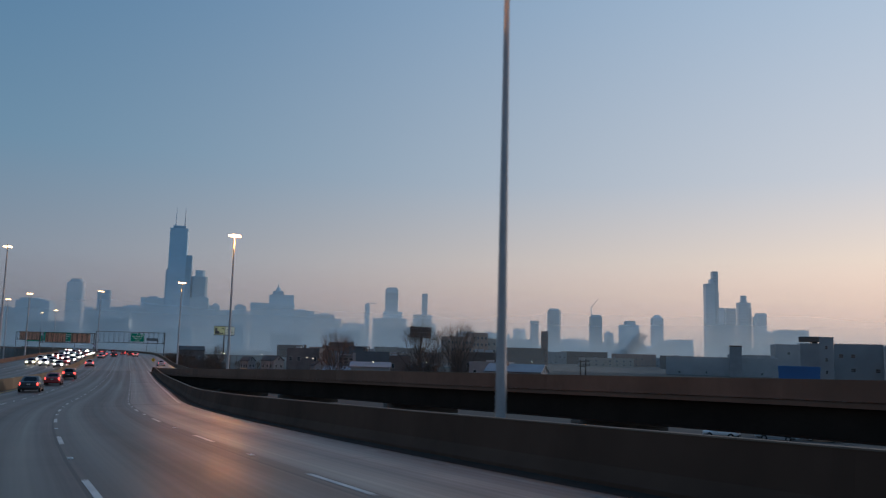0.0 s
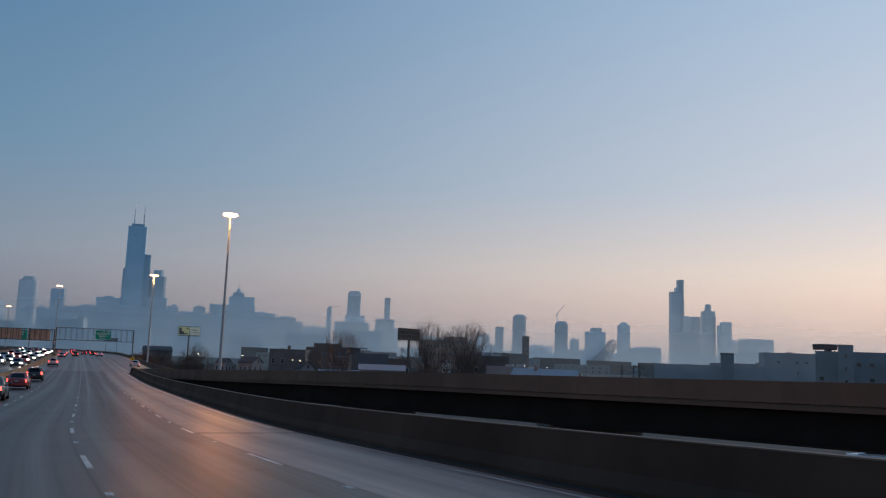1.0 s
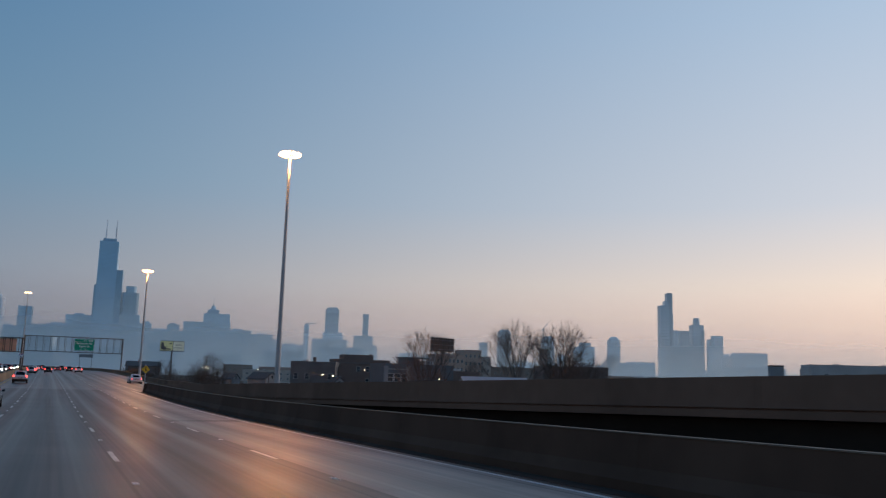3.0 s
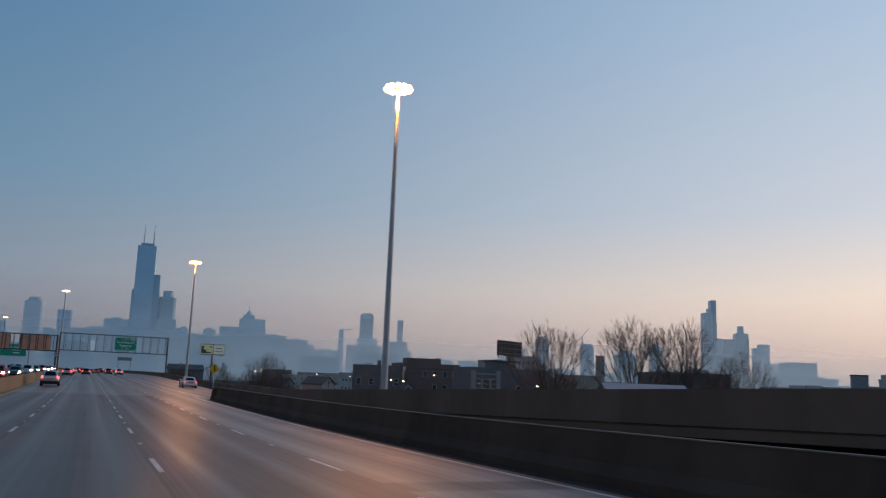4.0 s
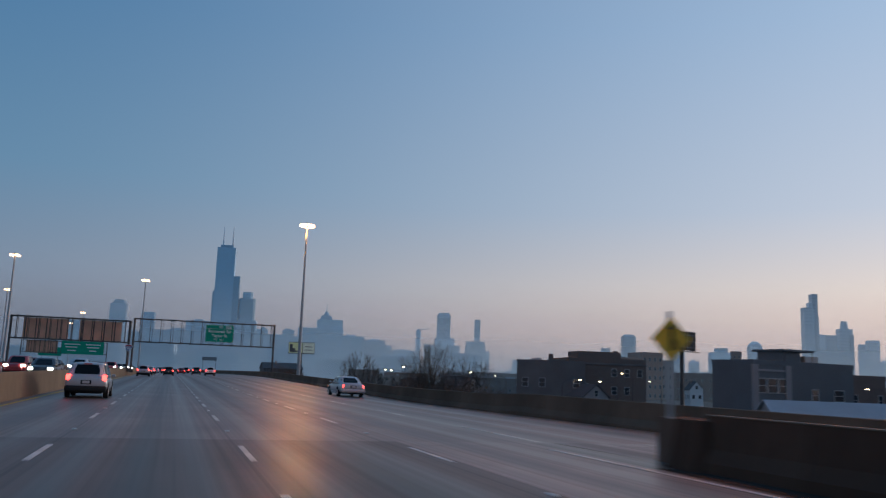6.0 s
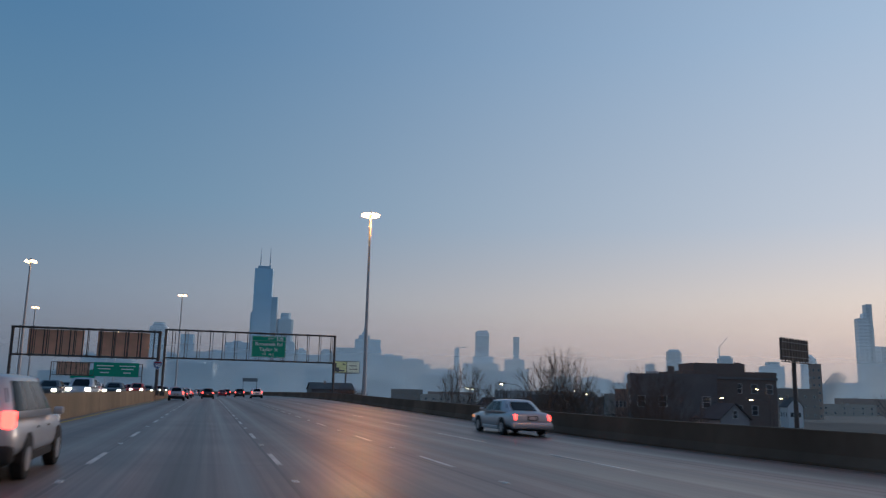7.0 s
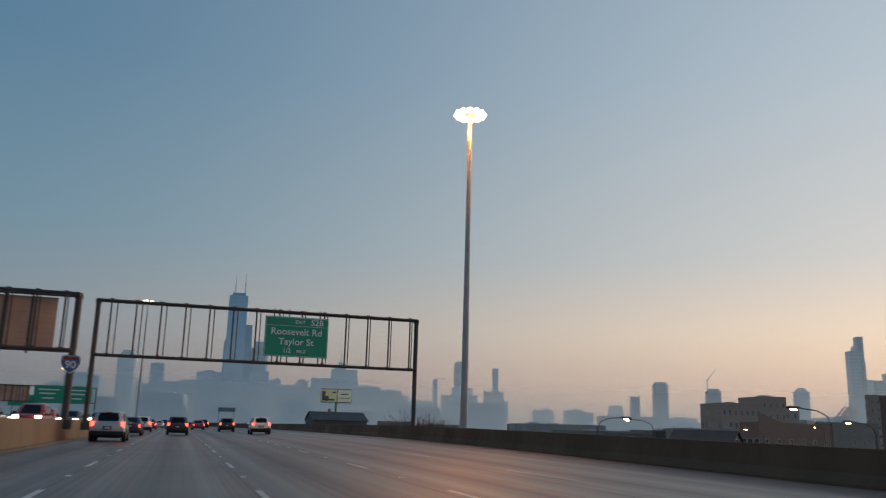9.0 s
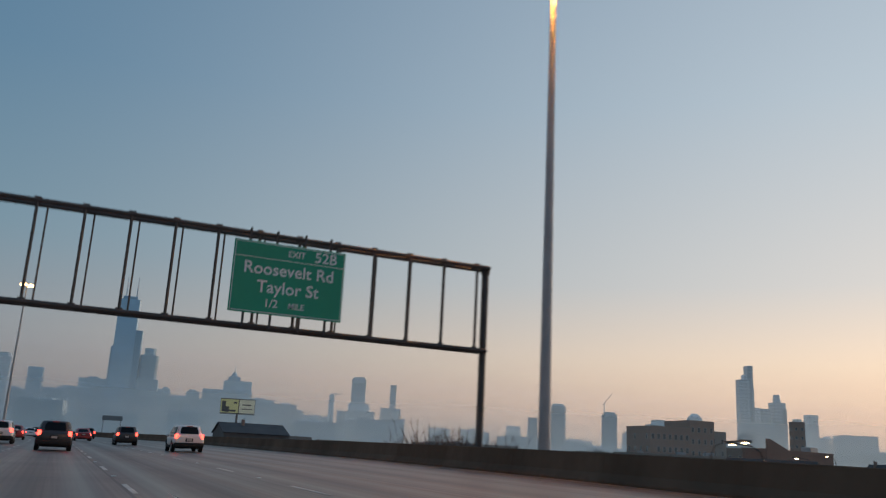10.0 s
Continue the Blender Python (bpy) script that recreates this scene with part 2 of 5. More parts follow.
M_WHITE = material("white_sign_sheeting", (0.88, 0.89, 0.87), 0.5, 0, 1.0, 0.08, 0.0)
M_SIGNYEL = material("yellow_sign_sheeting", (0.85, 0.46, 0.03), 0.5, 0, 1.0, 0.1, 0.0)
M_BLACK = material("black_rubber", (0.018, 0.018, 0.018), 0.8, 0, 4, 0.2, 0.1)
M_BLUE = material("blue_shield_sheeting", (0.09, 0.15, 0.30), 0.5, 0, 1, 0.1, 0)
M_RED = material("red_shield_sheeting", (0.45, 0.04, 0.03), 0.5, 0, 1, 0.1, 0)
M_LAMP = material("sodium_lamp", (1, 0.75, 0.45), 0.4, 0, 1, 0, 0, emit=(1.0, 0.60, 0.30), power=6.0)
M_LAMPFAR = material("street_lamp_lens", (1, 0.8, 0.6), 0.4, 0, 1, 0, 0, emit=(1.0, 0.72, 0.42), power=14)
M_TAIL = material("lit_tail_lamp", (0.5, 0.02, 0.02), 0.3, 0, 1, 0, 0, emit=(1.0, 0.06, 0.045), power=6.5)
M_HEAD = material("lit_head_lamp", (0.9, 0.9, 0.85), 0.2, 0, 1, 0, 0, emit=(1.0, 0.88, 0.68), power=50)
M_AMBER = material("amber_corner_lamp", (0.8, 0.25, 0.05), 0.3, 0, 1, 0, 0, emit=(1.0, 0.35, 0.12), power=1.2)
M_GLASS = material("dark_car_glass", (0.008, 0.010, 0.012), 0.08, 0, 1, 0.1, 0, 0.16)
M_SILVER = material("silver_car_paint", (0.42, 0.43, 0.45), 0.32, 0.4, 0.6, 0.06, 0, 0.5, coat=0.6)
M_CARWHITE = material("white_car_paint", (0.72, 0.72, 0.72), 0.35, 0, 0.6, 0.06, 0, 0.5, coat=0.5)
M_CARRED = material("red_car_paint", (0.30, 0.02, 0.02), 0.3, 0.1, 0.6, 0.06, 0, 0.5, coat=0.5)
M_CARDARK = material("dark_car_paint", (0.03, 0.032, 0.036), 0.3, 0.1, 0.6, 0.06, 0, 0.5, coat=0.5)
M_RIM = material("alloy_rim", (0.45, 0.45, 0.46), 0.35, 0.8, 3, 0.1, 0)
M_BARK = material("dark_bark", (0.085, 0.07, 0.062), 0.9, 0, 3, 0.3, 0.3)
M_TWIG = material("bare_twigs", (0.15, 0.115, 0.10), 0.9, 0, 3, 0.25, 0.0)
M_BUSH = material("bare_bush_twigs", (0.105, 0.08, 0.065), 0.9, 0, 3, 0.3, 0.0)
M_BRICK_R = brick_material("red_brown_brick", (0.34, 0.22, 0.18), (0.26, 0.23, 0.21))
M_BRICK_D = brick_material("dark_brick", (0.19, 0.145, 0.128), (0.20, 0.18, 0.165))
M_LOFT = brick_material("brown_loft_brick", (0.43, 0.26, 0.20), (0.34, 0.30, 0.27))
M_BRICK_T = brick_material("tan_brick", (0.38, 0.32, 0.28), (0.34, 0.31, 0.28))
# M_HAZY: distance haze put into one even grey for far structures
M_HAZY = material("haze_paled_grey", (0.30, 0.30, 0.31), 0.8, 0, 0.4, 0.2, 0.1)
M_SLATE = material("slate_blue_cladding", (0.11, 0.13, 0.15), 0.6, 0.1, 0.6, 0.2, 0.1)
M_STUCCO = material("grey_siding", (0.27, 0.27, 0.28), 0.8, 0, 0.8, 0.2, 0.1)
M_PLASTER = material("dark_plaster", (0.155, 0.145, 0.145), 0.85, 0, 0.6, 0.3, 0.15)
M_ROOFDK = material("dark_roof_felt", (0.09, 0.088, 0.09), 0.9, 0, 1, 0.3, 0.2)
M_ROOFLT = material("pale_metal_roof", (0.30, 0.32, 0.35), 0.5, 0.2, 0.7, 0.2, 0.05)
M_PANE = material("window_glass", (0.03, 0.04, 0.05), 0.1, 0, 1, 0.1, 0, 0.7)
M_FRAME = material("window_frame_paint", (0.45, 0.45, 0.44), 0.6, 0, 3, 0.15, 0.05)
M_BILL = material("billboard_back", (0.10, 0.08, 0.078), 0.7, 0.1, 1, 0.3, 0.05)
# both posters emit weakly, in place of lamps shining on the print
M_BILLY = material("glowing_poster_yellow", (0.62, 0.60, 0.30), 0.6, 0, 1, 0.1, 0, emit=(0.70, 0.66, 0.30), power=0.12)
M_BILLW = material("glowing_poster_pale", (0.70, 0.69, 0.56), 0.6, 0, 1, 0.1, 0, emit=(0.75, 0.72, 0.55), power=0.12)
M_BLUETARP = material("blue_container_paint", (0.03, 0.13, 0.32), 0.5, 0.1, 0.8, 0.15, 0.1)

# Far towers: glass and stone skins, colours paled and blued to carry haze
F_MAIN = facade_material("hazed_dark_tower_skin", (0.44, 0.66, 0.80), 0.4, 3.9, 4.6, 0.16)
F_BLUE = facade_material("hazed_blue_tower_skin", (0.94, 0.96, 0.97), 0.30, 7.2, 9.0, 0.20)
F_STONE = facade_material("hazed_stone_tower_skin", (0.58, 0.72, 0.79), 0.7, 7.6, 7.0, 0.14)
F_PALE = facade_material("hazed_pale_tower_skin", (0.88, 0.91, 0.93), 0.7, 7.2, 6.0, 0.16)
# F_GLOW: lightest skin, its colour standing for faces lit by the dawn
F_GLOW = facade_material("hazed_lit_tower_skin", (0.92, 0.91, 0.90), 0.30, 7.0, 8.0, 0.16)

# ---- mesh helpers ----


def part(name, bm, mat, parent=None, label="", smooth=False):
    """Links a bmesh as one mesh object, under a thing or a part where one is given."""
    me = bpy.data.meshes.new(name)
    bm.to_mesh(me)
    bm.free()
    if smooth:
        for p in me.polygons:
            p.use_smooth = True
    me.materials.append(mat)
    ob = new(name, me)
    if parent is not None:
        ob.parent = parent
    if label:
        tagged(ob, label)
    return ob


def raw(name, verts, faces, mat, parent=None, label="", smooth=False):
    me = bpy.data.meshes.new(name)
    me.from_pydata(verts, [], faces)
    me.update()
    if smooth:
        for p in me.polygons:
            p.use_smooth = True
    me.materials.append(mat)
    ob = new(name, me)
    if parent is not None:
        ob.parent = parent
    if label:
        tagged(ob, label)
    return ob


def thing(name, m, label, category, group="", kind=""):
    ob = new(name)
    ob.empty_display_size = 0.2
    ob.matrix_world = m
    return tagged(ob, label, category, group, kind)


def box(bm, x0, x1, y0, y1, z0, z1, bevel=0.0):
    m = Matrix.LocRotScale(((x0 + x1) / 2, (y0 + y1) / 2, (z0 + z1) / 2), None, (x1 - x0, y1 - y0, z1 - z0))
    r = bmesh.ops.create_cube(bm, size=1.0, matrix=m)
    if bevel:
        es = {e for v in r["verts"] for e in v.link_edges}
        bmesh.ops.bevel(bm, geom=list(es), offset=bevel, segments=2, affect="EDGES", profile=0.5)
    return bm


def rod(bm, a, b, r0, r1=None, n=8):
    a, b = Vector(a), Vector(b)
    d = b - a
    m = Matrix.Translation((a + b) / 2) @ d.to_track_quat("Z", "Y").to_matrix().to_4x4()
    bmesh.ops.create_cone(bm, cap_ends=True, segments=n, radius1=r0, radius2=r0 if r1 is None else r1, depth=d.length, matrix=m)
    return bm


def B(*a, **k):
    return box(bmesh.new(), *a, **k)


def text_mesh(text, size):
    cu = bpy.data.curves.new("letter", "FONT")
    cu.body, cu.size, cu.align_y, cu.extrude, cu.resolution_u = text, size, "CENTER", 0.004, 3
    cu.offset = 0.012 * size
    tmp = bpy.data.objects.new("letter", cu)
    me = bpy.data.meshes.new_from_object(tmp)
    bpy.data.objects.remove(tmp)
    xs = [v.co.x for v in me.vertices] or [0.0]
    return me, min(xs), max(xs)


def lettering(text, size, mat, parent, m):
    """A line of raised letters, each its own part, centred on m."""
    _, lo, hi = text_mesh(text, size)
    for k, ch in enumerate(text):
        if ch == " ":
            continue
        me, a, b = text_mesh(ch, size)
        end = text_mesh(text[:k + 1], size)[2]
        me.materials.append(mat)
        ob = new("letter", me)
        ob.parent = parent
        ob.matrix_basis = m @ pose(end - b - (lo + hi) / 2, 0, 0)


# ---- the line and level of the expressway ----


def mid(y):
    """Sideways place of the carriageway's reference line: a right-hand bend, a straight, a left-hand bend far ahead."""
    if y < 66:
        return -0.86 + 0.001127 * (66 - y) ** 2
    if y < 200:
        return -0.86 * (1 - (y - 66) / 134) ** 1.5
    if y > 380:
        return -((y - 380) ** 2) / 1200
    return 0.0


LEVEL_Y = [-120, 0, 36, 72, 110, 145, 185, 240, 300, 400, 520, 1000]
LEVEL_Z = [8.6, 4.15, 2.80, 1.42, 0.62, 0.10, 0.10, 0.38, 0.66, 0.88, 0.95, 0.95]
RAMP_Y = [-120, -60, 0, 30, 55, 90, 130, 165, 192, 240]
RAMP_X = [46.0, 42.0, 38.0, 35.0, 30.0, 21.5, 14.6, 11.2, 9.9, 9.6]
RAMP_Z = [6.4, 5.6, 4.68, 4.08, 3.42, 2.68, 1.5, 0.6, 0.12, 0.38]


def soft_interp(y, ys, zs, w=14.0):
    return sum(float(np.interp(y + k * w / 2, ys, zs)) for k in (-2, -1, 0, 1, 2)) / 5


def level(y):
    return soft_interp(y, LEVEL_Y, LEVEL_Z)


def bank(y):
    """Cross slope of the lanes: falling outwards past the gore, then rising towards the left-hand bend."""
    return soft_interp(y, [-120, 204, 224, 238, 260, 268, 322, 1000], [0, 0, -0.015, -0.015, 0, 0, 0.028, 0.028])


def road_z(x, y):
    return level(y) + bank(y) * max(0.0, x - mid(y))


def ramp_x(y):
    return soft_interp(y, RAMP_Y, RAMP_X, 10)


def ramp_z(y):
    w = min(1.0, max(0.0, (y - 172) / 16))
    return soft_interp(y, RAMP_Y, RAMP_Z, 10) * (1 - w) + level(y) * w


def bar_off(y):
    """Distance of the right-hand barrier from the reference line."""
    return soft_interp(y, [-120, 10, 45, 90, 150, 185], [9.3, 9.35, 9.5, 10.0, 9.9, 9.75])


def ribbon(name, ys, left, right, height_of, mat, parent=None, lift=0.0, thick=0.0, cross=6, label=""):
    """A paved sheet between two lines, with UVs in metres."""
    bm = bmesh.new()
    uvl = bm.loops.layers.uv.new("lane")
    rows = []
    for y in ys:
        l, r = left(y), right(y)
        xs = [l + (r - l) * k / cross for k in range(cross + 1)]
        rows.append([bm.verts.new((x, y, (road_z(x, y) if height_of is level else height_of(y)) + lift)) for x in xs])
    for i in range(len(rows) - 1):
        for k in range(cross):
            f = bm.faces.new((rows[i][k], rows[i][k + 1], rows[i + 1][k + 1], rows[i + 1][k]))
            for lp in f.loops:
                lp[uvl].uv = (lp.vert.co.x - mid(lp.vert.co.y), lp.vert.co.y)
    if thick:
        g = bmesh.ops.extrude_face_region(bm, geom=bm.faces[:])
        for v in g["geom"]:
            if isinstance(v, bmesh.types.BMVert):
                v.co.z -= thick
        bmesh.ops.recalc_face_normals(bm, faces=bm.faces[:])
    return part(name, bm, mat, parent, label)


def sweep(name, profile, ys, line, height_of, mat, parent=None, label=""):
    """A closed profile (across, up) swept along a line."""
    verts, faces, n = [], [], len(profile)
    for y in ys:
        verts += [(line(y) + a, y, height_of(y) + b) for a, b in profile]
    for i in range(len(ys) - 1):
        for k in range(n):
            a, b = i * n + k, i * n + (k + 1) % n
            faces.append((a, b, b + n, a + n))
    faces += [tuple(range(n)), tuple(reversed(range((len(ys) - 1) * n, len(ys) * n)))]
    ob = raw(name, verts, faces, mat, parent, label)
    bm = bmesh.new()
    bm.from_mesh(ob.data)
    bmesh.ops.recalc_face_normals(bm, faces=bm.faces[:])
    bm.to_mesh(ob.data)
    bm.free()
    return ob


def span(a, b, step):
    n = max(2, int(round((b - a) / step)) + 1)
    return [a + (b - a) * i / (n - 1) for i in range(n)]

# ---- ground and carriageways ----
GROUND_Z = -5.0
bm = bmesh.new()
bmesh.ops.create_grid(bm, x_segments=24, y_segments=24, size=5500, matrix=Matrix.Translation((0, 2000, GROUND_Z)))
tagged(part("ground", bm, M_GROUND), "dull brown city ground under the elevated expressway", "ground", kind="structure")

NOSE = 190.3
ROAD_END = 820.0


def right_bar(y):
    return ramp_x(y) + 6.6 if y < 240 else mid(y) + 16.2


road = ribbon("road", span(-120, NOSE + 4, 6), lambda y: mid(y) - 6.3, lambda y: mid(y) + bar_off(y) + 0.05, level, M_ROAD)
tagged(road, "grey worn concrete expressway lanes with tyre-dark wheel paths", "road", kind="structure")
wide = ribbon("road_merge", span(NOSE + 4, ROAD_END, 4), lambda y: mid(y) - 6.3, right_bar, level, M_MERGE, cross=32)
tagged(wide, "grey worn concrete expressway widened where the ramp joins", "road", kind="structure")
ramp = ribbon("ramp_road", span(-120, NOSE + 4, 6), lambda y: ramp_x(y) - 0.12, lambda y: ramp_x(y) + 6.6, ramp_z, M_RAMP)
tagged(sweep("slab_ramp", [(-0.08, -0.30), (-0.08, -0.06), (6.58, -0.02), (6.58, -0.30)], span(-120, NOSE - 2, 6), ramp_x, ramp_z, M_PARAPET), "stained concrete deck slab with a projecting edge under the ramp", "slab", kind="structure")
tagged(ramp, "pale concrete entrance ramp on its own viaduct", "road", kind="structure")


def back_level(y):
    return level(y) + 0.42


back = ribbon("road_oncoming", span(-120, ROAD_END, 8), lambda y: mid(y) - 23.0, lambda y: mid(y) - 6.75, back_level, M_ROAD)
tagged(back, "grey worn concrete lanes of the opposite direction", "road", kind="structure")


# ---- barriers, in cast lengths ----
def barrier(name, profile, line, height_of, a, b, mat, label, length=6.1, lit_top=None):
    top = thing(name, pose(0, 0, 0), label, "barrier", kind="structure")
    y = a
    while y < b - 0.5:
        e = min(y + length, b)
        sweep("barrier_segment", profile, span(y + 0.012, e - 0.012, 3.1), line, height_of, mat, top)
        y = e
    # added strip: sky light on the barrier top, put into a paler colour
    if lit_top:
        sweep("lit_top", lit_top, span(a, b, 6.1), line, height_of, M_CAP, top, "top edge painted paler for sky light")
    return top


JERSEY = [(0.0, -0.2), (0.0, 0.08), (0.14, 0.33), (0.21, 0.94), (0.37, 0.94), (0.42, 0.30), (0.42, -0.2)]
CAP = [(0.195, 0.942), (0.195, 0.965), (0.385, 0.965), (0.385, 0.942)]
barrier("barrier_right", JERSEY, lambda y: mid(y) + bar_off(y), lambda y: level(y) + 0.12 * min(1, max(0, (y - 45) / 40)), -120, NOSE - 2.5, M_BARRIER, "sooty concrete barrier between expressway and ramp, darkened for its shade", lit_top=CAP)
PARAPET = [(0.0, -0.2), (0.02, 0.95), (0.18, 0.95), (0.25, 0.33), (0.40, 0.08), (0.40, -0.2)]
barrier("barrier_ramp_left", PARAPET, ramp_x, ramp_z, -120, NOSE - 0.5, M_PARAPET, "brown-grey concrete parapet of the entrance ramp viaduct")
barrier("barrier_ramp_right", JERSEY, right_bar, lambda y: ramp_z(y) if y < 215 else road_z(right_bar(y), y), -120, 700, M_BROWNBAR, "brown stained concrete barrier along the outer edge", lit_top=CAP)
TALL = [(-0.42, 0.0), (-0.42, 0.1), (-0.30, 0.36), (-0.24, 1.18), (-0.05, 1.18), (0.0, 0.36), (0.02, 0.1), (0.02, 0.0)]
barrier("barrier_median", TALL, lambda y: mid(y) - 6.3, level, -120, 780, M_TAN, "tan concrete median barrier with rust stains")
barrier("barrier_oncoming", JERSEY, lambda y: mid(y) - 23.4, back_level, -120, 780, M_PARAPET, "grey concrete outer barrier of the opposite lanes", length=12.2)

# the bull nose where ramp and expressway meet
bm = bmesh.new()
n0, n1 = mid(NOSE - 2.5) + bar_off(NOSE - 2.5), ramp_x(NOSE - 0.5) + 0.42
for k in range(7):
    a = math.pi * k / 6
    cx, rx = (n0 + n1) / 2, (n1 - n0) / 2
    rod(bm, (cx - rx * math.cos(a) * 0.8, NOSE - 2.4 + 0.9 * math.sin(a), level(NOSE) - 0.1), (cx - rx * math.cos(a) * 0.6, NOSE - 2.4 + 0.7 * math.sin(a), level(NOSE) + 0.95), 0.34, 0.24, 10)
tagged(part("barrier_nose", bm, M_BARRIER), "rounded dark concrete barrier nose at the gore", "barrier", kind="structure")

ribbon("gore_pavement", span(NOSE - 3, NOSE + 4, 1), lambda y: mid(y) + bar_off(y) + 0.05, lambda y: max(mid(y) + bar_off(y) + 0.1, ramp_x(y) - 0.12), level, M_MERGE, wide, cross=2)

# retaining walls and the ramp's viaduct
for nm, line, hf, a, b, w in (("wall_expressway", lambda y: mid(y) + bar_off(y) + 0.35, level, -120, NOSE, 0.45), ("wall_outer", lambda y: right_bar(y) + 0.05, lambda y: road_z(right_bar(y), y), NOSE - 4, 790, 0.4), ("wall_oncoming", lambda y: mid(y) - 23.4, back_level, -120, 790, 0.4)):
    ys = span(a, b, 8)
    verts, faces = [], []
    for y in ys:
        verts += [(line(y), y, GROUND_Z), (line(y), y, hf(y) - 0.01), (line(y) + w, y, hf(y) - 0.01), (line(y) + w, y, GROUND_Z)]
    for i in range(len(ys) - 1):
        for k in range(4):
            p, q = i * 4 + k, i * 4 + (k + 1) % 4
            faces.append((p, q, q + 4, p + 4))
    faces += [(0, 1, 2, 3), (len(verts) - 1, len(verts) - 2, len(verts) - 3, len(verts) - 4)]
    tagged(raw(nm, verts, faces, M_WALLDK), "dark grey concrete retaining wall", "wall", kind="structure")
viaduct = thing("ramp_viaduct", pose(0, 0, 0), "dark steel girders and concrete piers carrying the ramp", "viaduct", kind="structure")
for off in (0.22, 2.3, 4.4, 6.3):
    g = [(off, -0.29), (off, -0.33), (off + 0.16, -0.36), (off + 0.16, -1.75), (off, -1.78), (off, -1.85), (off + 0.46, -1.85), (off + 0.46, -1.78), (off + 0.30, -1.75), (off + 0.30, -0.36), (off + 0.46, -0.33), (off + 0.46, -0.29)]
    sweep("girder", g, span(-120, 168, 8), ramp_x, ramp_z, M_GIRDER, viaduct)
for y in (-96, -72, -48, -24, 0, 24, 48, 72, 96, 120, 144):
    x, z = ramp_x(y), ramp_z(y)
    part("pier_cap", B(x + 0.1, x + 6.9, y - 0.6, y + 0.6, z - 2.7, z - 1.86, bevel=0.08), M_WALLDK, viaduct)
    for dx in (1.2, 5.6):
        part("pier", rod(bmesh.new(), (x + dx, y, GROUND_Z), (x + dx, y, z - 2.68), 0.5, 0.5, 16), M_WALLDK, viaduct)

sweep_edge = [(-0.50, -0.6), (-0.50, 0.40), (-0.43, 0.40), (-0.43, -0.6)]
tagged(sweep("wall_median", sweep_edge, span(-120, 780, 8), lambda y: mid(y) - 6.3, level, M_WALLDK), "concrete step between the two carriageways", "wall", kind="structure")

# ---- lane paint ----


def along(x, y, hf, line):
    s = math.degrees(math.atan2(hf(y + 2) - hf(y - 2), 4))
    r = -math.degrees(math.atan2(line(y + 2) - line(y - 2), 4))
    if hf is level and x > mid(y):
        return pose(x, y, road_z(x, y), s, -math.degrees(math.atan(bank(y))), r)
    return pose(x, y, hf(y), s, 0, r)


dash_bm = bmesh.new()
box(dash_bm, -0.058, 0.058, -1.52, 1.52, 0.004, 0.008)
dash_me = bpy.data.meshes.new("lane_dash")
dash_bm.to_mesh(dash_me)
dash_bm.free()
dash_me.materials.append(M_PAINT)
stud_bm = B(-0.06, 0.06, -0.06, 0.06, 0.0, 0.02, bevel=0.008)
stud_me = bpy.data.meshes.new("road_stud")
stud_bm.to_mesh(stud_me)
stud_bm.free()
stud_me.materials.append(M_WHITE)
MARK_N = [-10, 0, 3, 6, 11, 14, 16, 19, 20, 24, 25, 27, 47]
MARK_Y = [-108, 14.0, 48.5, 84.2, 148.0, 179.0, 203.0, 232.3, 243.6, 286.6, 298.3, 319.0, 563.0]
for off in (-2.2, 1.55, 5.35):
    for n in range(-9, 47):
        y, y2 = float(np.interp(n, MARK_N, MARK_Y)), float(np.interp(n + 0.5, MARK_N, MARK_Y))
        host = road if y < NOSE + 2 else wide
        d = new("lane_dash", dash_me)
        d.parent = host
        d.matrix_basis = along(mid(y) + off, y, level, mid)
        if y < 400:
            s = new("road_stud", stud_me)
            s.parent = host
            s.matrix_basis = along(mid(y2) + off, y2, level, mid)
for off in (-10.6, -14.2, -17.9):
    y = -10.0
    while y < 420:
        d = new("lane_dash", dash_me)
        d.parent = back
        d.matrix_basis = along(mid(y) + off, y, back_level, mid)
        y += 12.19


def line_paint(name, line, hf, a, b, mat, parent, w=0.075):
    ribbon(name, span(a, b, 5), lambda y: line(y) - w, lambda y: line(y) + w, hf, mat, parent, lift=0.011, cross=1)


line_paint("edge_line", lambda y: mid(y) + bar_off(y) - 0.95, level, -120, 62, M_EDGE, road)
line_paint("edge_line", lambda y: mid(y) + bar_off(y) - 0.95, level, 62, NOSE + 2, M_PAINT, road)
# overlay lightens the outer lane in place of reflected sky
ribbon("outer_lane", span(-120, NOSE + 4, 4), lambda y: mid(y) + 5.48, lambda y: mid(y) + 9.1, level, M_OUTER, road, lift=0.003, cross=2, label="outer lane overlay painted paler for sky glow on the road")
ribbon("shoulder", span(-120, NOSE - 2, 5), lambda y: mid(y) + bar_off(y) - 0.6, lambda y: mid(y) + bar_off(y) + 0.04, level, M_SHOULDER, road, lift=0.007, cross=1, label="dark dirty shoulder strip")
line_paint("yellow_edge_line", lambda y: mid(y) - 5.75, level, -120, NOSE + 2, M_YELLOW, road)
line_paint("yellow_edge_line", lambda y: mid(y) - 5.75, level, NOSE + 2, 700, M_YELLOW, wide)
line_paint("edge_line", lambda y: ramp_x(y) + 1.0, ramp_z, -120, NOSE, M_PAINT, ramp)
line_paint("edge_line", lambda y: ramp_x(y) + 6.0, ramp_z, -120, NOSE, M_PAINT, ramp)
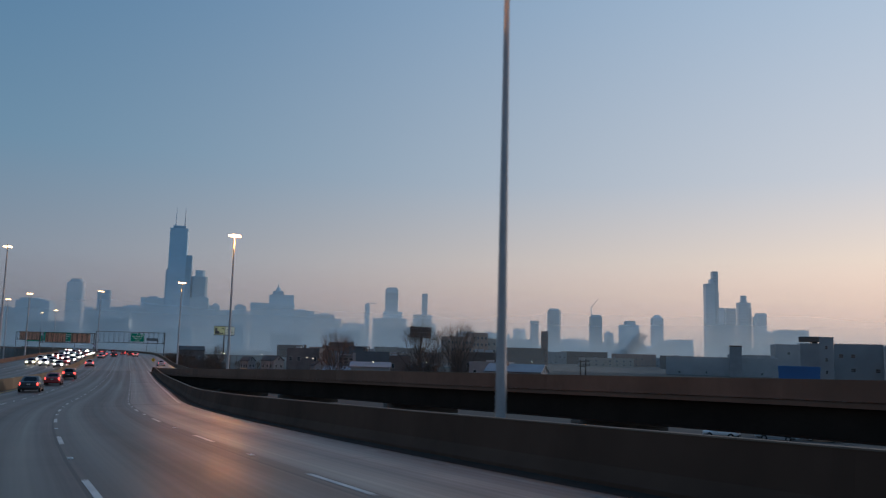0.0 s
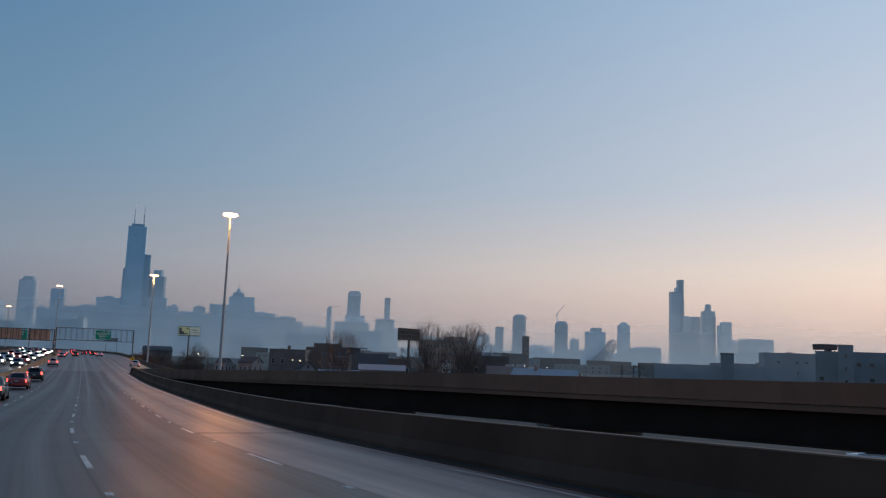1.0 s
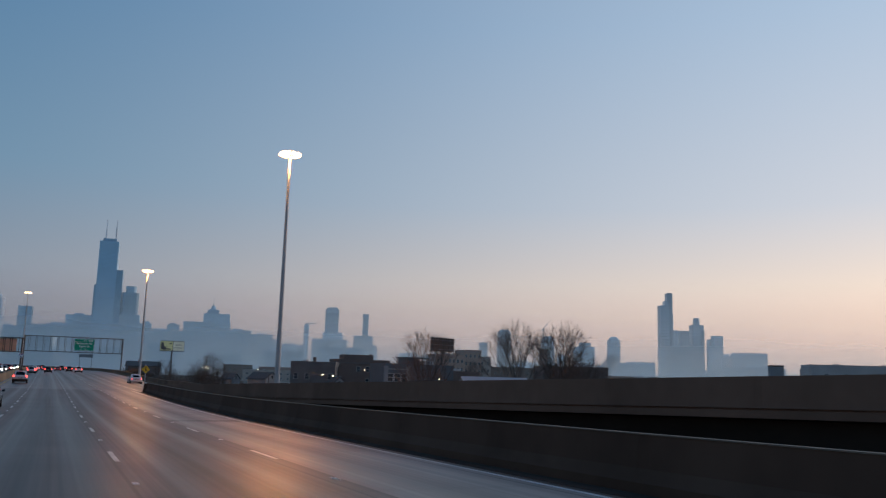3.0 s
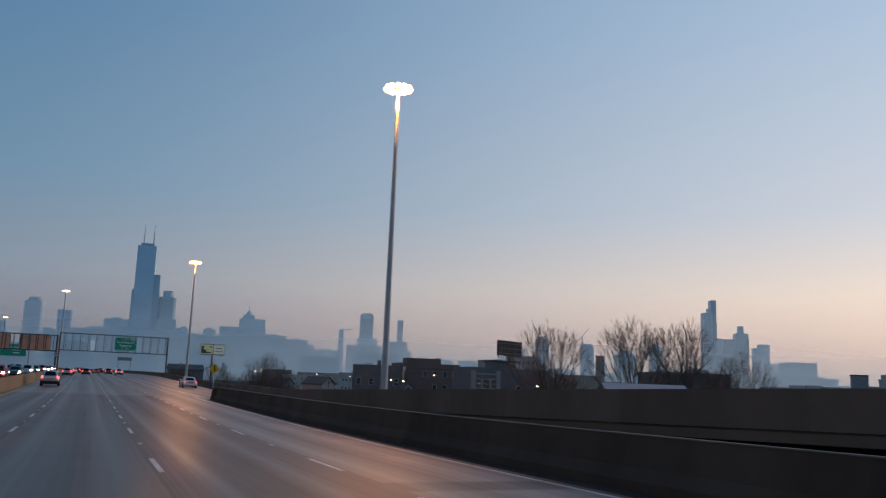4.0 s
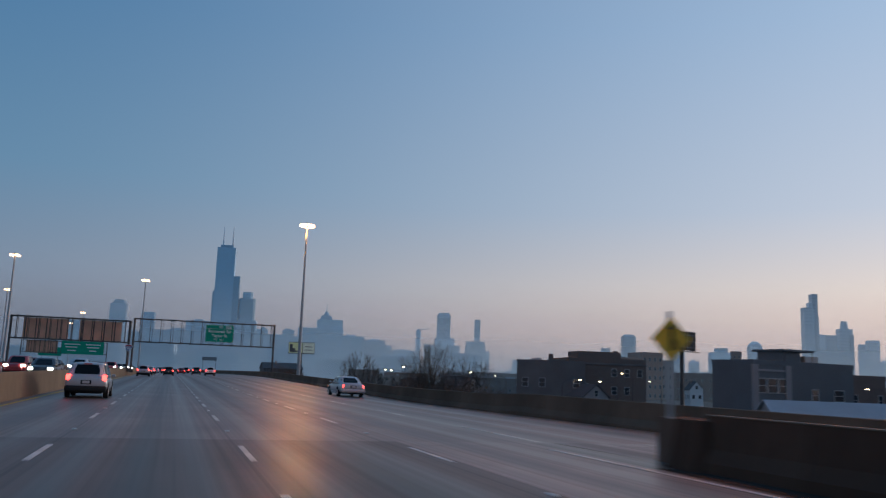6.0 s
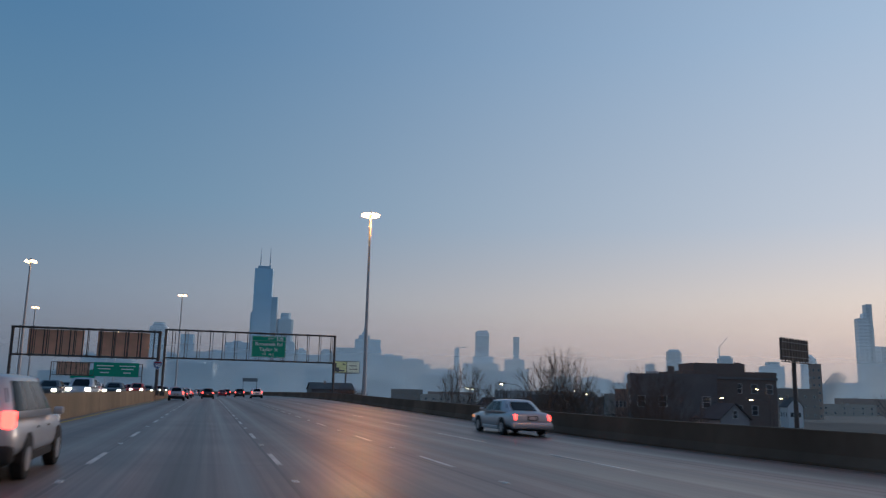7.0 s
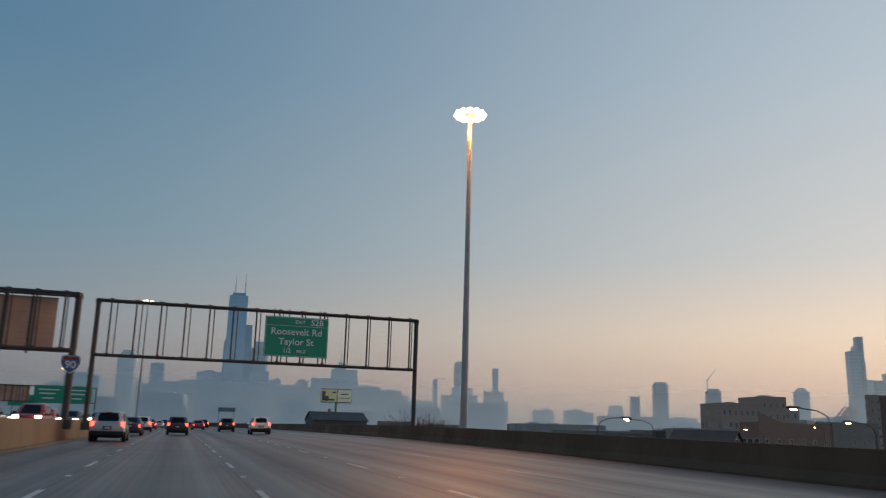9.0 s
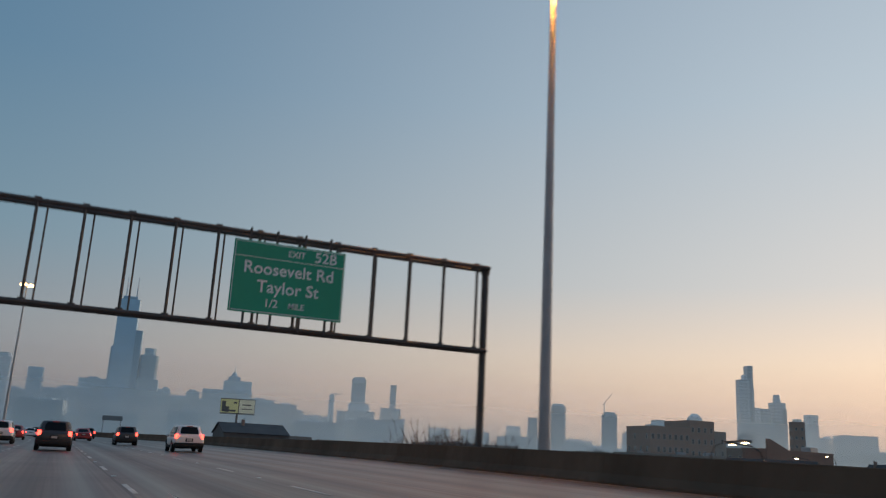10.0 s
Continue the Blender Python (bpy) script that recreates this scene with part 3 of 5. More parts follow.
for k in range(9):
    y = 197.9 + 12.2 * k
    d = new("lane_dash", dash_me)
    d.parent = wide
    d.matrix_basis = along(mid(y) + 9.55, y, level, mid) @ Matrix.Diagonal((1.0, 2.1, 1.0, 1.0))
line_paint("edge_line", lambda y: right_bar(y) - 0.9, level, 197, 500, M_EDGE, wide)

# ---- lighting masts ----


def high_mast(x, y, top, heads=12, base=GROUND_Z, power=0.0, ring=0.82, lamp=0.30):
    t = thing("light_mast", pose(x, y, base), "tall tapered grey steel mast with a ring of glowing amber lamps", "light mast", "lighting masts")
    h = top - base
    part("pole", rod(bmesh.new(), (0, 0, 0.4), (0, 0, h - 0.3), 0.36, 0.15, 16), M_POLE, t, smooth=False)
    part("base", rod(bmesh.new(), (0, 0, 0), (0, 0, 0.45), 0.6, 0.5, 16), M_WALLDK, t)
    bm = bmesh.new()
    for k in range(24):
        a, b = 2 * math.pi * k / 24, 2 * math.pi * (k + 1) / 24
        rod(bm, (ring * math.cos(a), ring * math.sin(a), h), (ring * math.cos(b), ring * math.sin(b), h), 0.05, n=6)
    for k in range(4):
        a = math.pi * k / 2
        rod(bm, (0, 0, h + 0.12), (ring * math.cos(a), ring * math.sin(a), h), 0.04, n=6)
    rod(bm, (0, 0, h - 0.5), (0, 0, h + 0.35), 0.24, 0.2, 12)
    part("lamp_ring", bm, M_GALV, t)
    # bell-shaped luminaire with a deep glowing refractor
    head_bm = bmesh.new()
    prof = ((0.34, 0.62), (0.30, 0.46), (0.10, 0.46), (0.0, 0.78), (-0.28, 1.0), (-0.62, 0.96), (-0.92, 0.70), (-1.05, 0.2))
    rings = [[head_bm.verts.new((ra * lamp * math.cos(2 * math.pi * k / 12), ra * lamp * math.sin(2 * math.pi * k / 12), za * lamp)) for k in range(12)] for za, ra in prof]
    for ra, rb in zip(rings, rings[1:]):
        for k in range(12):
            head_bm.faces.new((rb[k], rb[(k + 1) % 12], ra[(k + 1) % 12], ra[k]))
    head_bm.faces.new(rings[0])
    head_bm.faces.new(list(reversed(rings[-1])))
    head_me = bpy.data.meshes.new("lamp_head")
    head_bm.to_mesh(head_me)
    head_bm.free()
    head_me.materials.append(M_LAMP)
    for k in range(heads):
        a = 2 * math.pi * (k + 0.3) / heads
        o = new("lamp_head", head_me)
        o.parent = t
        o.location = ((ring + 0.35) * math.cos(a), (ring + 0.35) * math.sin(a), h - 0.12)
    if power:
        ld = bpy.data.lights.new("mast_light", "POINT")
        ld.energy, ld.color, ld.shadow_soft_size = power, (1.0, 0.37, 0.09), 1.0
        lo = new("mast_light", ld)
        lo.location = (x, y, top - 1.3)
    return t


MAST_W = 15500.0
high_mast(24.9, 45.2, 31.5, power=MAST_W * 0.2)
high_mast(25.3, 189.6, 30.8, power=MAST_W)
high_mast(22.3, 326.5, 29.4, power=MAST_W * 0.68)
high_mast(-10.8, 504, 35.1, heads=6, lamp=0.42)
high_mast(-33.1, 369, 25.1, heads=4, ring=0.45, lamp=0.36)
high_mast(-38.2, 575, 26.0, heads=4, ring=0.45, lamp=0.36)
high_mast(-25.2, 232, 29.6, heads=4, ring=0.45, lamp=0.36)
high_mast(-62, 760, 30.0, heads=4, ring=0.45, lamp=0.36)
high_mast(-57, 504, 28.6, heads=4, ring=0.45, lamp=0.40)

# ---- sign gantries ----


def truss(parent, x0, x1, z0, z1, depth, first, step, r=0.095, thin=0.045, stagger=0.0):
    for dy in (0, depth):
        for z in (z0, z1):
            part("chord", rod(bmesh.new(), (x0, dy, z), (x1, dy, z), r if dy == 0 else r * 0.9, n=10), M_TRUSS, parent)
    x = first
    while x < x1 - 0.2:
        part("vertical", rod(bmesh.new(), (x, 0, z0), (x, 0, z1), thin * 1.45, n=6), M_TRUSS, parent)
        part("vertical", rod(bmesh.new(), (x + stagger, depth, z0), (x + stagger, depth, z1), thin * 0.9, n=6), M_TRUSS, parent)
        for z in (z0, z1):
            part("strut", rod(bmesh.new(), (x, 0, z), (x, depth, z), thin * 0.8, n=6), M_TRUSS, parent)
            part("joint_plate", B(x - 0.13, x + 0.13, -0.02, 0.02, z - 0.15, z + 0.15, bevel=0.01), M_TRUSS, parent)
        x += step


def leg(parent, x, depth, base, z1, r=0.17):
    part("leg", rod(bmesh.new(), (x, depth / 2, base), (x, depth / 2, z1 + 0.12), r, n=14), M_TRUSS, parent)
    for z in (base + 3.6, z1 - 0.1):
        part("leg_collar", rod(bmesh.new(), (x, depth / 2, z - 0.12), (x, depth / 2, z + 0.12), r * 1.25, n=14), M_TRUSS, parent)
    for s in (-1, 1):
        part("cap_arm", rod(bmesh.new(), (x, depth / 2, z1), (x, depth / 2 + s * depth / 2, z1), r * 0.6, n=8), M_TRUSS, parent)
    part("foot", B(x - 0.4, x + 0.4, depth / 2 - 0.4, depth / 2 + 0.4, base - 0.5, base + 0.05, bevel=0.04), M_WALLDK, parent)


gz = level(323)
g = thing("sign_gantry", pose(0, 323.4, 0), "brown steel truss sign gantry spanning the lanes", "sign gantry", "sign gantries")
truss(g, -6.1, 17.25, 6.35, 10.2, 0.7, -5.20, 1.68, stagger=0.35)
leg(g, -6.1, 0.7, gz + 1.0, 10.2)
leg(g, 17.25, 0.7, GROUND_Z + 0.4, 10.2)

sign = thing("exit_sign", pose(7.85, 323.1, 8.25), "green exit sign with white lettering fixed to the gantry", "road sign")
part("panel", B(-2.35, 2.35, -0.04, 0.04, -1.42, 1.55, bevel=0.03), M_GREEN, sign)
bm = bmesh.new()
for a in ((-2.30, 2.30, 1.47, 1.50), (-2.30, 2.30, -1.37, -1.34), (-2.30, 2.30, 0.86, 0.885)):
    box(bm, a[0], a[1], -0.05, -0.041, a[2], a[3])
for a in (-2.30, 2.275):
    box(bm, a, a + 0.025, -0.05, -0.041, -1.37, 1.50)
part("border", bm, M_WHITE, sign, "white reflective border and rule")
for x in (-1.7, -0.6, 0.6, 1.7):
    part("bracket", B(x - 0.04, x + 0.04, 0.04, 0.16, -2.0, 2.1), M_TRUSS, sign)
lettering("EXIT", 0.36, M_WHITE, sign, pose(0.25, -0.05, 1.17, 90))
lettering("52B", 0.62, M_WHITE, sign, pose(1.50, -0.05, 1.17, 90))
lettering("Roosevelt Rd", 0.70, M_WHITE, sign, pose(0, -0.05, 0.42, 90))
lettering("Taylor St", 0.70, M_WHITE, sign, pose(0, -0.05, -0.32, 90))
lettering("1/2", 0.46, M_WHITE, sign, pose(-0.62, -0.05, -0.98, 90))
lettering("MILE", 0.34, M_WHITE, sign, pose(0.40, -0.05, -1.0, 90))

g = thing("sign_gantry", pose(0, 314, 0), "brown steel truss gantry over the opposite lanes, signs seen from behind", "sign gantry", "sign gantries")
truss(g, -23.4, -6.35, 5.85, 9.2, 1.25, -22.5, 1.55)
leg(g, -6.35, 1.25, level(314) + 1.1, 9.2, 0.2)
leg(g, -23.4, 1.25, level(314), 9.2)


def sign_back(x0, x1, y, z0, z1):
    t = thing("road_sign", pose((x0 + x1) / 2, y, (z0 + z1) / 2), "back of a large ribbed aluminium road sign, tinted as if lamplit", "road sign", "signs seen from behind")
    w, h = x1 - x0, z1 - z0
    part("panel", B(-w / 2, w / 2, 0.0, 0.05, -h / 2, h / 2, bevel=0.01), M_SIGNBACK, t)
    n = int(h / 0.3)
    for k in range(n + 1):
        z = -h / 2 + h * k / n
        part("rib", B(-w / 2, w / 2, -0.05, 0.0, z - 0.02, z + 0.02), M_SIGNBACK, t)
    for k in range(int(w / 1.5) + 1):
        x = -w / 2 + 0.3 + k * 1.5
        if x < w / 2:
            part("support", B(x - 0.06, x + 0.06, -0.16, -0.05, -h / 2 - 0.3, h / 2 + 0.3), M_TRUSS, t)


sign_back(-21.8, -15.4, 315.6, 5.95, 9.05)
sign_back(-13.8, -7.6, 315.6, 5.95, 9.05)

sh = thing("route_shield", pose(-6.3, 313.9, 5.05), "blue and red interstate route shield on the gantry leg", "road sign")


def shield_outline(s, y0, y1):
    pts = [(-0.5, 0.42), (-0.30, 0.50), (0, 0.43), (0.30, 0.50), (0.5, 0.42), (0.56, 0.05), (0.38, -0.32), (0, -0.6), (-0.38, -0.32), (-0.56, 0.05)]
    verts = [(a * s, y0, b * s) for a, b in pts] + [(a * s, y1, b * s) for a, b in pts]
    n = len(pts)
    return verts, [tuple(range(n)), tuple(reversed(range(n, 2 * n)))] + [(i, n + i, n + (i + 1) % n, (i + 1) % n) for i in range(n)]


raw("panel", *shield_outline(1.0, -0.03, 0.03), M_WHITE, sh)
raw("blue_field", *shield_outline(0.92, -0.038, -0.031), M_BLUE, sh)
part("red_band", B(-0.44, 0.44, -0.046, -0.039, 0.22, 0.36), M_RED, sh)
lettering("90", 0.62, M_WHITE, sh, pose(0, -0.045, -0.08, 90))

g = thing("sign_gantry", pose(0, 525, 0), "distant brown truss gantry with green guide signs", "sign gantry", "sign gantries")
truss(g, -54, -23.5, 7.0, 11.4, 1.25, -53.2, 1.9)
leg(g, -54, 1.25, GROUND_Z, 11.4)
leg(g, -23.5, 1.25, GROUND_Z, 11.4)
gs = thing("guide_sign", pose(-32.2, 524.6, 9.2), "large green guide sign with unreadable white legend", "road sign")
part("panel", B(-7.6, 7.6, -0.04, 0.04, -2.5, 2.5, bevel=0.03), M_GREEN, gs)
for a, b, c in ((-6.6, -1.0, 1.3), (-6.2, -2.0, 0.2), (-5.4, -2.4, -1.1), (1.0, 6.4, 1.3), (1.6, 5.8, 0.2), (2.4, 5.0, -1.1)):
    part("legend_bar", B(a, b, -0.05, -0.041, c - 0.18, c + 0.18), M_WHITE, gs)
sign_back(-52.4, -41.4, 526.6, 6.8, 11.6)
g2 = thing("guide_sign", pose(-48, 560, 8.0), "pale green guide sign on a far gantry", "road sign")
part("panel", B(-4.5, 4.5, -0.04, 0.04, -1.8, 1.8, bevel=0.03), M_GREEN, g2)
for dx in (-3.2, 3.2):
    part("post", rod(bmesh.new(), (dx, 0.2, -8), (dx, 0.2, 1.9), 0.12, n=8), M_TRUSS, g2)
g3 = thing("guide_sign", pose(24, 722, 10.0), "small dark board on posts above the far lanes", "road sign")
part("panel", B(-4.5, 4.5, -0.05, 0.05, -1.1, 1.1, bevel=0.03), M_SLATE, g3)
for dx in (-3.9, 3.9):
    part("post", rod(bmesh.new(), (dx, 0.2, -15), (dx, 0.2, 1.2), 0.14, n=8), M_TRUSS, g3)

ws = thing("warning_sign", pose(9.75, 188.7, level(189) + 0.95), "yellow diamond warning sign with a black merge symbol", "road sign")
part("post", B(-0.04, 0.04, 0.03, 0.09, 0.0, 2.2), M_GALV, ws)
p = part("panel", B(-0.33, 0.33, -0.015, 0.015, -0.33, 0.33, bevel=0.012), M_SIGNYEL, ws)
p.matrix_basis = pose(0, 0, 1.62, 0, 45, 0)
bm = bmesh.new()
box(bm, -0.035, 0.035, -0.024, -0.016, 1.38, 1.82)
rod(bm, (0, -0.02, 1.82), (0, -0.02, 1.94), 0.10, 0.005, 8)
rod(bm, (0.16, -0.02, 1.42), (0.03, -0.02, 1.62), 0.03, 0.03, 6)
part("merge_symbol", bm, M_BLACK, ws)

# ---- vehicles ----


def loft(rings):
    n = len(rings[0])
    verts = [v for r in rings for v in r]
    faces = [(i * n + k, i * n + (k + 1) % n, (i + 1) * n + (k + 1) % n, (i + 1) * n + k) for i in range(len(rings) - 1) for k in range(n)]
    faces += [tuple(reversed(range(n))), tuple(range((len(rings) - 1) * n, len(rings) * n))]
    return verts, faces


def wheel_meshes():
    bm = bmesh.new()
    for r0, r1, a, b in ((0.335, 0.335, -0.09, 0.09), (0.30, 0.335, -0.115, -0.09), (0.335, 0.30, 0.09, 0.115)):
        rod(bm, (a, 0, 0), (b, 0, 0), r0, r1, 20)
    t = bpy.data.meshes.new("tyre")
    bm.to_mesh(t)
    bm.free()
    t.materials.append(M_BLACK)
    bm = bmesh.new()
    rod(bm, (-0.118, 0, 0), (0.118, 0, 0), 0.20, 0.20, 16)
    for k in range(5):
        a = 2 * math.pi * k / 5
        rod(bm, (0, 0, 0), (0, 0.2 * math.cos(a), 0.2 * math.sin(a)), 0.03, n=5)
    r = bpy.data.meshes.new("rim")
    bm.to_mesh(r)
    bm.free()
    r.materials.append(M_RIM)
    return t, r


TYRE, RIM = wheel_meshes()


def se(a, n):
    """One axis of a rounded box outline."""
    c = math.cos(a)
    return math.copysign(abs(c) ** (2.0 / n), c)


def tube(rings):
    n = len(rings[0])
    verts = [v for r in rings for v in r]
    faces = [(i * n + k, i * n + (k + 1) % n, (i + 1) * n + (k + 1) % n, (i + 1) * n + k) for i in range(len(rings) - 1) for k in range(n)]
    faces += [tuple(reversed(range(n))), tuple(range((len(rings) - 1) * n, len(rings) * n))]
    return verts, faces


SEDAN = dict(L=5.4, y=(-2.70, -2.66, -2.5, -1.7, -0.4, 0.9, 2.0, 2.5, 2.66, 2.70), w=(0.74, 0.86, 0.94, 0.98, 0.985, 0.985, 0.96, 0.90, 0.80, 0.66), lo=(0.50, 0.40, 0.32, 0.27, 0.25, 0.25, 0.27, 0.32, 0.40, 0.48), up=(0.86, 0.95, 1.02, 1.06, 1.02, 1.01, 0.95, 0.87, 0.78, 0.66),
             b=(-1.98, 1.42), r=(-1.08, 0.46), cw=(0.95, 0.70), cz=(0.94, 1.45), wheels=(-1.55, 1.52), side=((-0.60, -0.05), (0.03, 0.78)))
SUV = dict(L=4.75, y=(-2.38, -2.34, -2.15, -1.3, 0.0, 0.9, 1.7, 2.15, 2.33, 2.38), w=(0.78, 0.90, 0.95, 0.97, 0.97, 0.97, 0.95, 0.90, 0.80, 0.68), lo=(0.52, 0.42, 0.36, 0.32, 0.30, 0.30, 0.32, 0.36, 0.44, 0.52), up=(0.98, 1.06, 1.10, 1.10, 1.08, 1.06, 1.02, 0.94, 0.84, 0.72),
           b=(-2.33, 1.32), r=(-1.98, 0.42), cw=(0.94, 0.74), cz=(1.00, 1.63), wheels=(-1.40, 1.42), side=((-0.88, -0.62), (-0.56, -0.06), (0.0, 0.66)))


def car(x, y, yaw, paint, label, suv=False, oncoming=False, hf=level, tail=True):
    t = thing("car", along(x, y, hf, mid) @ pose(0, 0, 0, 0, 0, yaw), label, "car", "expressway traffic")
    D = SUV if suv else SEDAN
    half, W = D["L"] / 2, max(D["w"])
    # lower body: rounded boxes lofted nose to tail
    ys = sorted(set([round(v, 3) for v in D["y"]] + [round(-half + D["L"] * k / 22, 3) for k in range(1, 22)]))
    rings = []
    for yy in ys:
        w, lo, up = (float(np.interp(yy, D["y"], D[k])) for k in ("w", "lo", "up"))
        zm, ring = lo + (up - lo) * 0.45, []
        for k in range(28):
            a = 2 * math.pi * k / 28
            s_, c_ = se(a - math.pi / 2, 3.2), se(a, 5.5)
            ring.append((w * c_ * (1.0 - 0.04 * max(0, s_)), yy, zm + (up - zm) * s_ if s_ > 0 else zm + (zm - lo) * s_))
        rings.append(ring)
    raw("body", *tube(rings), paint, t, smooth=True)

    # cabin: a tapering rounded shell with a crowned roof
    def cab(q):
        k = min(1.0, q)
        y0, y1 = D["b"][0] + (D["r"][0] - D["b"][0]) * k, D["b"][1] + (D["r"][1] - D["b"][1]) * k
        return D["cw"][0] + (D["cw"][1] - D["cw"][0]) * k ** 1.15, (y0 + y1) / 2, (y1 - y0) / 2, D["cz"][0] + (D["cz"][1] - D["cz"][0]) * k

    rings = []
    for q in (0.0, 0.2, 0.4, 0.6, 0.8, 1.0):
        hw, yc, hl, z = cab(q)
        rings.append([(hw * se(2 * math.pi * k / 40, 6), yc + hl * se(2 * math.pi * k / 40 - math.pi / 2, 6), z) for k in range(40)])
    hw, yc, hl, z = cab(1.0)
    for sc, dz in ((0.95, 0.025), (0.84, 0.05), (0.6, 0.072), (0.3, 0.082)):
        rings.append([(hw * sc * se(2 * math.pi * k / 40, 6), yc + hl * sc * se(2 * math.pi * k / 40 - math.pi / 2, 6), z + dz) for k in range(40)])
    raw("cabin", *tube(rings), paint, t, smooth=True)

    def pane(name, place, u0, u1, q0, q1):
        verts = [place(u0 + (u1 - u0) * i / 8, q0 + (q1 - q0) * j / 4) for j in range(5) for i in range(9)]
        faces = [(j * 9 + i, j * 9 + i + 1, (j + 1) * 9 + i + 1, (j + 1) * 9 + i) for j in range(4) for i in range(8) if not (j in (0, 3) and i in (0, 7) and u1 - u0 > 1)]
        raw(name, verts, faces, M_GLASS, t, smooth=True)

    edge = lambda f: (1 - min(0.999, abs(f)) ** 6) ** (1 / 6)
    for s in (-1, 1):
        for f0, f1 in D["side"]:
            pane("side_window", lambda f, q: (s * (cab(q)[0] * edge(f) + 0.006), cab(q)[1] + cab(q)[2] * f, cab(q)[3]), f0, f1, 0.17, 0.93)
    for nm, s in (("rear_window", -1), ("windscreen", 1)):
        pane(nm, lambda f, q: (cab(q)[0] * f, cab(q)[1] + s * (cab(q)[2] * edge(f) + 0.006), cab(q)[3]), -0.84, 0.84, 0.22 if s < 0 else 0.12, 0.93)
    lo_, lift = (0.29, 0.16) if suv else (0.24, 0.02)
    for s in (-1, 1):
        for wy in D["wheels"]:
            w = new("wheel")
            w.parent = t
            w.matrix_basis = pose(s * (W - 0.105), wy, 0.335)
            a, b = new("tyre", TYRE), new("rim", RIM)
            a.parent = b.parent = w
            bm = bmesh.new()
            pts = [(wy + 0.41 * math.cos(math.pi * k / 14), max(lo_, 0.36 + 0.40 * math.sin(math.pi * k / 14))) for k in range(15)] + [(wy - 0.41, lo_), (wy + 0.41, lo_)]
            inner = [bm.verts.new((s * (W - 0.30), p, z)) for p, z in pts]
            outer = [bm.verts.new((s * (W + 0.004), p, z)) for p, z in pts]
            bm.faces.new(outer)
            for i in range(len(pts)):
                j = (i + 1) % len(pts)
                bm.faces.new((inner[i], inner[j], outer[j], outer[i]))
            part("wheel_arch", bm, M_BLACK, t)
        if suv:
            part("tail_lamp", B(s * 0.80 - 0.10, s * 0.80 + 0.10, -2.39, -2.15, 0.84, 1.12, bevel=0.04), M_TAIL if tail else M_RED, t, "red tail lamp")
        else:
            part("tail_lamp", B(s * 0.76 - 0.058, s * 0.76 + 0.058, -2.705, -2.46, 0.64, 0.92, bevel=0.05), M_TAIL if tail else M_RED, t, "red tail lamp")
        part("head_lamp", B(s * 0.66 - 0.16, s * 0.66 + 0.16, half - 0.18, half + 0.01, 0.60 + lift, 0.78 + lift, bevel=0.03), M_HEAD if oncoming else M_WHITE, t, "clear head lamp")
        part("door_mirror", B(s * (W + 0.06) - 0.09, s * (W + 0.06) + 0.09, 0.72, 0.86, 0.99, 1.13, bevel=0.04), paint, t)
        for hy in (-0.62, 0.38):
            part("door_handle", B(s * W - 0.025, s * W + 0.012, hy - 0.10, hy + 0.10, 0.80, 0.84, bevel=0.008), M_RIM, t)
    part("sill", B(-W + 0.03, W - 0.03, D["wheels"][0] + 0.45, D["wheels"][1] - 0.45, lo_ - 0.02, lo_ + 0.14, bevel=0.03), M_BLACK if suv else paint, t)
    part("rear_bumper", B(-0.93, 0.93, -half - 0.07, -half + 0.22, 0.30, 0.60, bevel=0.09), M_BLACK if suv else paint, t, smooth=True)
    part("underbody", B(-0.72, 0.72, -half + 0.35, half - 0.3, 0.22, 0.42, bevel=0.05), M_BLACK, t)
    part("front_bumper", B(-0.88, 0.88, half - 0.14, half + 0.05, 0.36, 0.56, bevel=0.07), paint, t, smooth=True)
    part("plate_recess", B(-0.24, 0.24, -half - 0.012, -half + 0.04, 0.66, 0.86, bevel=0.01), M_BLACK, t, "dark recess round the plate")
    part("number_plate", B(-0.16, 0.16, -half - 0.022, -half - 0.013, 0.70, 0.83), M_FRAME, t, "pale blank number plate")
    if suv:
        part("brake_lamp", B(-0.18, 0.18, -2.04, -1.96, 1.60, 1.65), M_RED, t, "dark red high brake lamp")
    return t


sedan = car(13.25, 239.0, 1, M_SILVER, "silver four-door sedan with lit tail lamps on the joining lane")
for s in (-1, 1):
    part("side_marker", B(s * 0.80 - 0.10, s * 0.80 + 0.10, 2.40, 2.58, 0.60, 0.76, bevel=0.04), M_AMBER, sedan, "amber front corner lamp")
SUV_PALE, SUV_DARK, RED_CAR, DARK_CAR, SUV_SILVER = "white crossover with lit tail lamps in the inner lane", "black sport utility car with lit brake lamps", "dark red sedan with lit tail lamps", "dark sedan braking with red lamps", "silver sport utility car with lit tail lamps in the inner lane"
# the inner lane's cars, spaced to fit the camera's view as it passes
for yy, paint, label, tall in ((92, M_CARDARK, DARK_CAR, False), (117, M_CARRED, RED_CAR, False), (146, M_CARDARK, SUV_DARK, True), (219.5, M_SILVER, SUV_SILVER, True), (314, M_SILVER, SUV_SILVER, True), (337, M_CARDARK, DARK_CAR, False), (363, M_CARWHITE, SUV_PALE, True), (390, M_CARRED, RED_CAR, False), (422, M_CARDARK, SUV_DARK, True), (456, M_CARRED, RED_CAR, False)):
    car(mid(yy) - 3.75, yy, 0, paint, label, suv=tall)
